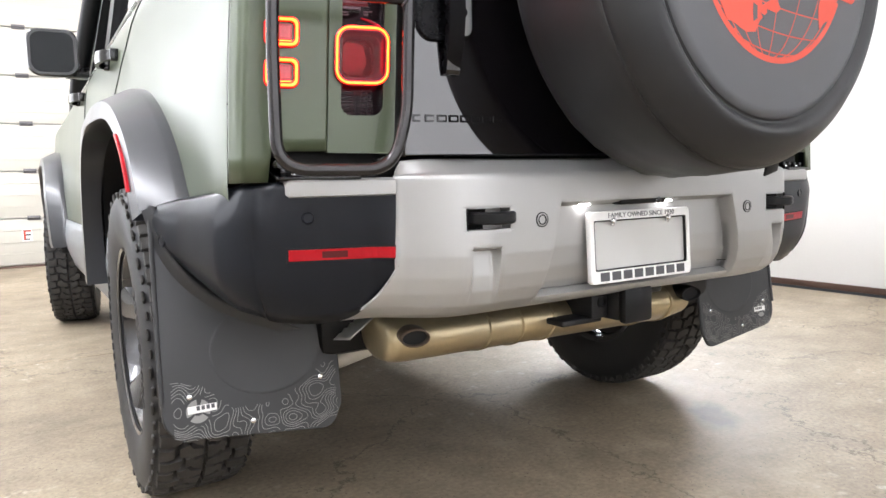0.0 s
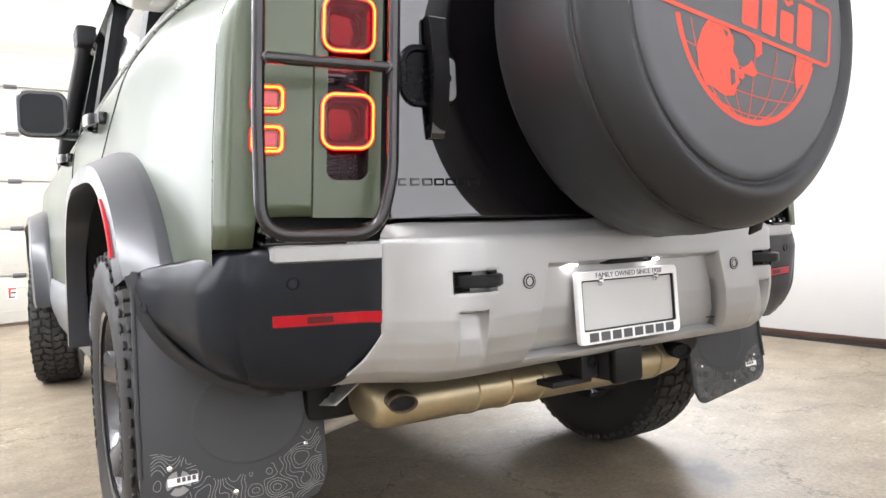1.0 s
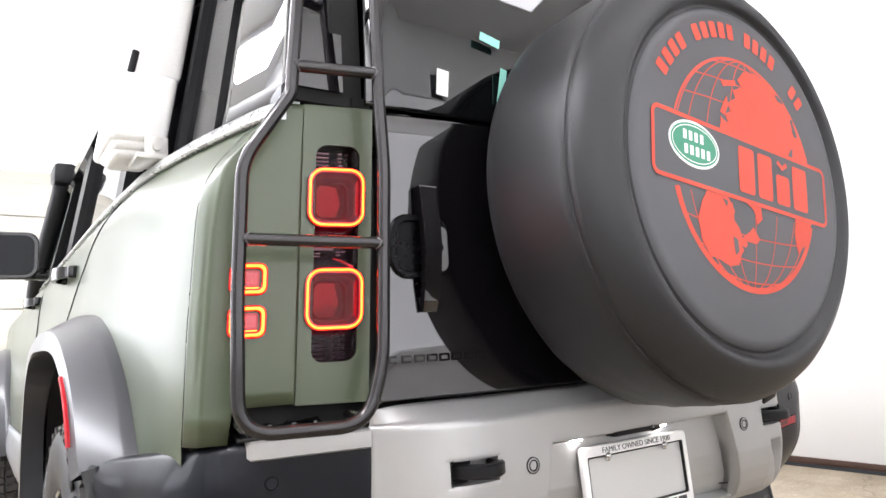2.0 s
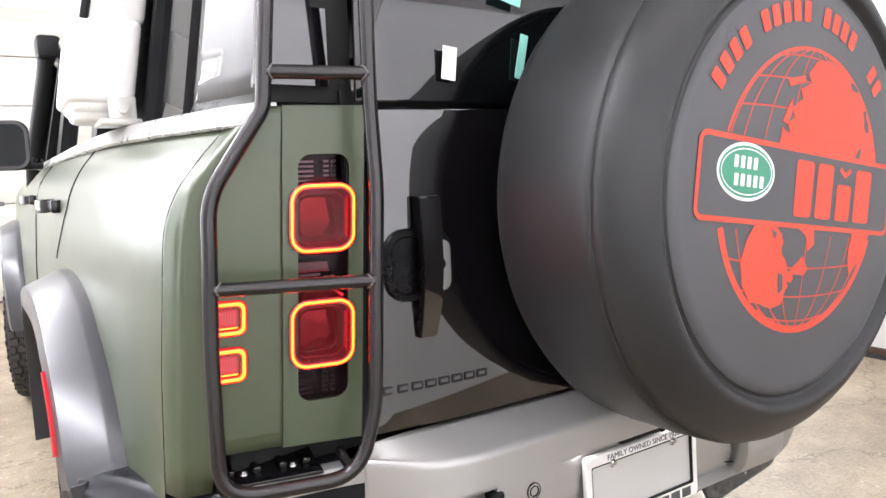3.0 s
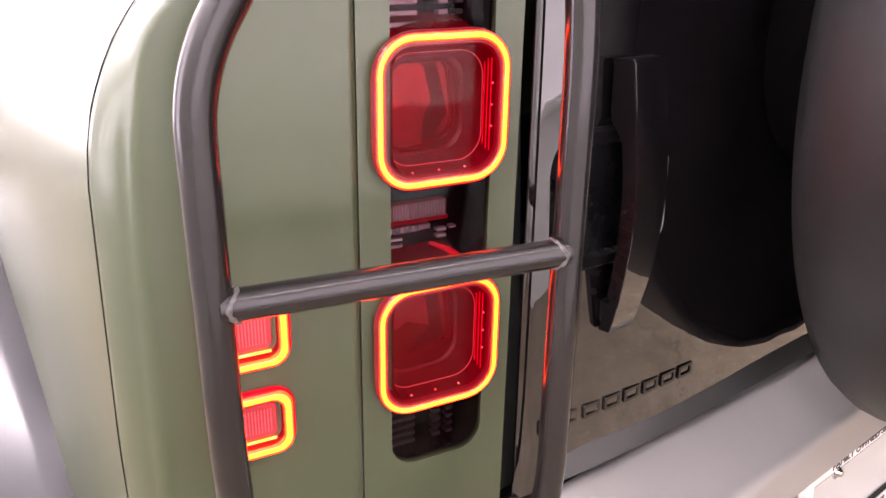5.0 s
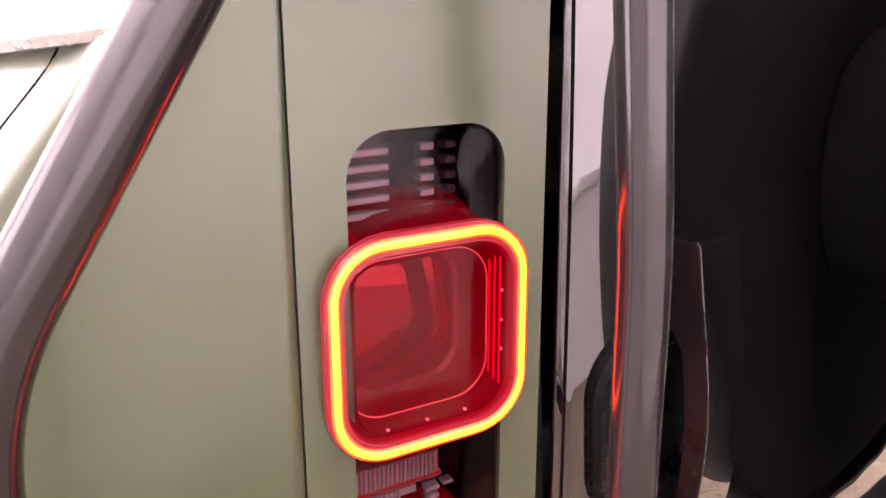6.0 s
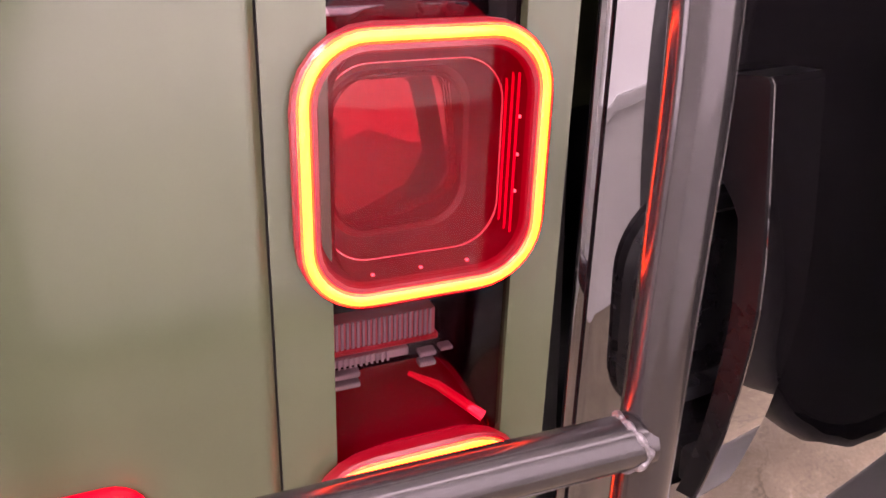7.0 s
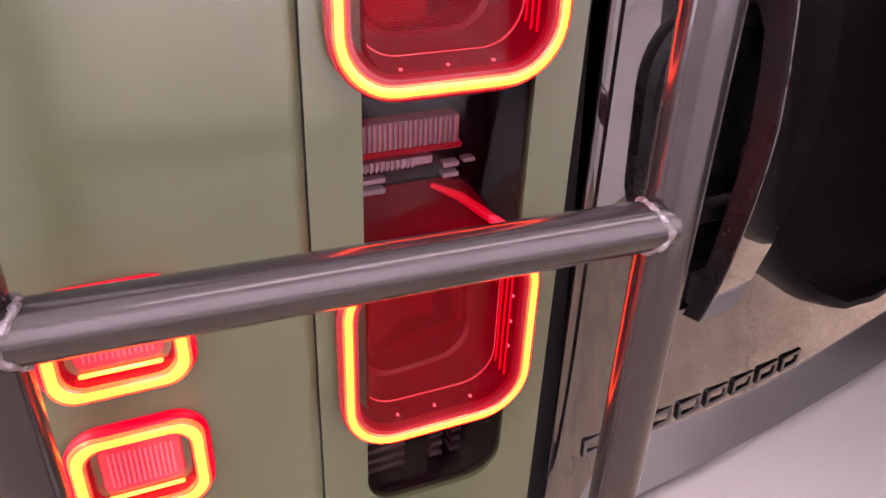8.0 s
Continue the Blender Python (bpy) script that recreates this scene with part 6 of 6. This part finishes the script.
def mud_flap(side):
    """Local frame: x across (outer edge negative), y up, z towards the rear."""
    lean = 7.5
    FM = Matrix.Translation((-0.77, 0.262, 0.40)) @ pose(0, 0, 0, 90 - lean)
    if side > 0:
        FM = Matrix.Translation((2 * CX + 0.012, 0, -0.016)) @ Matrix.Diagonal((-1, 1, 1, 1)) @ FM
    outline = []
    corners = [((-0.178, 0.395), 0.01), ((-0.187, -0.070), 0.055), ((0.160, -0.112), 0.055), ((0.186, -0.06), 0.01), ((0.187, 0.25), 0.02), ((0.02, 0.30), 0.02)]
    k = len(corners)
    for i in range(k):
        (p, r), a, b = corners[i], Vector(corners[i - 1][0]), Vector(corners[(i + 1) % k][0])
        p = Vector(p)
        u, w = (a - p).normalized(), (b - p).normalized()
        f = min(r, (a - p).length * 0.45, (b - p).length * 0.45)
        for t in steps(0, 1, 6):
            outline.append(tuple((p + u * f) * (1 - t) ** 2 + p * 2 * t * (1 - t) + (p + w * f) * t * t))
    bm = bmesh.new()
    rows = []
    c = Vector((0.0, 0.1))
    for s, z in ((1, -0.006), (1, 0.0), (0.985, 0.0025)):
        rows.append([FM @ Vector((*(c + (Vector(p) - c) * s), z)) for p in outline])
    loft(bm, rows, caps=(True, True))
    flap = part("mud_flap", bm, FLAP, suv, "dark grey plastic mud flap with a contour-line print", angle=30)
    # return edge along the outer side
    bm = bmesh.new()
    sweep(bm, [FM @ Vector(p) for p in ((-0.176, 0.38, 0.003), (-0.183, 0.10, 0.003), (-0.184, 0.0, 0.003))], 0.005, n=10)
    part("edge_bead", bm, FLAP, flap)
    bm = bmesh.new()
    ridge = rounded_path([FM @ Vector((x, y, 0.003)) for x, y in ((-0.176, 0.385), (-0.158, 0.300), (-0.126, 0.245), (-0.080, 0.198), (-0.030, 0.166), (0.024, 0.142), (0.070, 0.122), (0.105, 0.112))], 0.03)
    rows = []
    for i, p in enumerate(ridge):
        fade = min(1.0, 0.12 + (len(ridge) - 1 - i) / 6)
        d = (ridge[min(i + 1, len(ridge) - 1)] - ridge[max(i - 1, 0)]).normalized()
        n = (FM.to_3x3() @ Vector((0, 0, 1))).normalized()
        across = n.cross(d).normalized()
        if across.z > 0:
            across = -across
        rows.append([p + across * u * fade + n * h * fade for u, h in ((-0.016, -0.001), (-0.012, 0.010), (-0.006, 0.0135), (0.0, 0.011), (0.007, 0.004), (0.014, -0.001))])
    loft(bm, rows, caps=(True, True))
    part("moulded_flange", bm, FLAP, flap, angle=60)
    # faint oval dish
    bm = bmesh.new()
    loft(bm, [[FM @ Vector((0.03 + rx * math.cos(a), 0.085 + ry * math.sin(a), z)) for a in steps(0, math.tau, 48)[:-1]] for rx, ry, z in ((0.118, 0.098, 0.0024), (0.116, 0.096, 0.0031), (0.111, 0.091, 0.0027), (0.02, 0.02, 0.0027))], caps=(False, True))
    part("oval_dish", bm, FLAP, flap, angle=60)
    noise.seed_set(7 if side < 0 else 8)

    def field(x, y):
        return noise.noise(Vector((x * 14, y * 16, 1.7))) + 0.35 * noise.noise(Vector((x * 30, y * 34, 4.2)))

    def inside(x, y):
        if ((x - 0.03) / 0.125) ** 2 + ((y - 0.085) / 0.108) ** 2 < 1:
            return False
        lo = -0.080 - 0.112 * (x + 0.19) / 0.36 * 0.33
        if y < lo + 0.008 or x < -0.165 or x > 0.176:
            return False
        if math.hypot(x + 0.118, y + 0.022) < 0.030:
            return False
        hi = lerp([(-0.165, 0.045), (-0.10, 0.02), (-0.05, -0.03), (0.05, -0.03), (0.13, 0.02), (0.178, 0.045)], x)
        return y < hi

    bm = bmesh.new()
    for (xa, ya), (xb, yb) in contours(field, -0.17, 0.18, -0.12, 0.06, inside, [-0.5, -0.35, -0.22, -0.1, 0.02, 0.14, 0.27, 0.42]):
        d = Vector((xb - xa, yb - ya))
        if d.length < 1e-6:
            continue
        nn = Vector((-d.y, d.x)).normalized() * 0.00055
        bm.faces.new([bm.verts.new(FM @ Vector((x, y, 0.0034))) for x, y in ((xa + nn.x, ya + nn.y), (xb + nn.x, yb + nn.y), (xb - nn.x, yb - nn.y), (xa - nn.x, ya - nn.y))])
    part("contour_print", bm, CONTOUR, flap, "pale grey contour lines", smooth=False)
    bm = bmesh.new()
    for a0, a1 in ((-25, 70), (95, 205), (225, 320)):  # pale globe, its seas left dark
        outer = [(r0, radians(a0 + (a1 - a0) * k / 14)) for k, r0 in ((k, 0.0235) for k in range(15))]
        inner = [(0.006 + 0.005 * abs(math.sin(k * 1.9)), radians(a1 - (a1 - a0) * k / 14)) for k in range(15)]
        bm.faces.new([bm.verts.new(FM @ Vector((-0.118 + r * math.cos(a), -0.022 + r * math.sin(a), 0.0034))) for r, a in outer + inner])
    part("round_print", bm, CONTOUR, flap, smooth=False)
    bm = bmesh.new()
    box(bm, (-0.110, -0.018, 0.0040), (0.056, 0.0145, 0.0012), m=FM)
    part("round_print", bm, PRINTWHITE, flap, smooth=False)
    for k in range(4):
        bm = bmesh.new()
        box(bm, (-0.118 + k * 0.0095, -0.016, 0.0048), (0.0065, 0.0085, 0.0006), m=FM)
        part("name_bar", bm, PRINTGREY, flap, smooth=False)
    for x, y in ((-0.133, 0.008), (-0.012, -0.062), (0.140, 0.004)):
        bm = bmesh.new()
        lathe(bm, [(0, 0.0045), (0.0025, 0.0042), (0.003, 0.003), (0.0052, 0.0022), (0.0058, 0.0)], FM @ Matrix.Translation((x, y, 0.003)), n=14)
        part("screw", bm, CHROME, flap, "bright steel screw")


mud_flap(-1)
mud_flap(1)
random.seed(0)
noise.seed_set(1)

# ---- side gear carrier in packing foam ----
def lean_x(x, z):
    return x + (z - 1.40) * 0.17


carrier = tagged(new("gear_carrier"), "black side-mounted gear carrier bracket on the side window", "carrier")
bm = bmesh.new()
loft(bm, [[(lean_x(-0.765, z), 0.47, z), (lean_x(-0.765, z), 0.51, z), (lean_x(-0.735, z), 0.51, z), (lean_x(-0.735, z), 0.47, z)] for z in (1.38, 1.6, 1.9)], caps=(True, True))
part("rail", bm, BLACK, carrier)
bm = bmesh.new()
box(bm, (-0.806, 0.53, 1.398), (0.075, 0.10, 0.012), bevel=0.003)
box(bm, (-0.80, 0.50, 1.420), (0.05, 0.008, 0.055), bevel=0.003)
lathe(bm, [(0, 0.010), (0.008, 0.010), (0.009, 0.0)], Matrix.Translation((-0.80, 0.498, 1.422)) @ pose(0, 0, 0, 90), n=14)
part("bracket", bm, ALU, carrier, "silver steel bracket")
bm = bmesh.new()
for (x0, x1, y0, y1, z0, z1) in ((-0.885, -0.795, 0.525, 0.66, 1.402, 1.46), (-0.905, -0.782, 0.50, 0.74, 1.435, 1.595), (-0.900, -0.776, 0.508, 0.72, 1.585, 1.92), (-0.893, -0.80, 0.512, 0.70, 1.418, 1.50)):
    vs = box(bm, ((x0 + x1) / 2, (y0 + y1) / 2, (z0 + z1) / 2), (x1 - x0, y1 - y0, z1 - z0), bevel=0.016, seg=3)
    for v in vs:
        v.co.x = lean_x(v.co.x, v.co.z)
foam = tagged(link("packing_foam", bm, FOAM, angle=40), "white moulded packing foam wrapped round a side carrier", "packing foam")
bm = bmesh.new()
box(bm, (0, 0, 0), (0.016, 0.010, 0.060), bevel=0.004, m=pose(-0.846, 0.509, 1.615, 0, 12, 0))
part("hand_slot", bm, BLACK, foam)
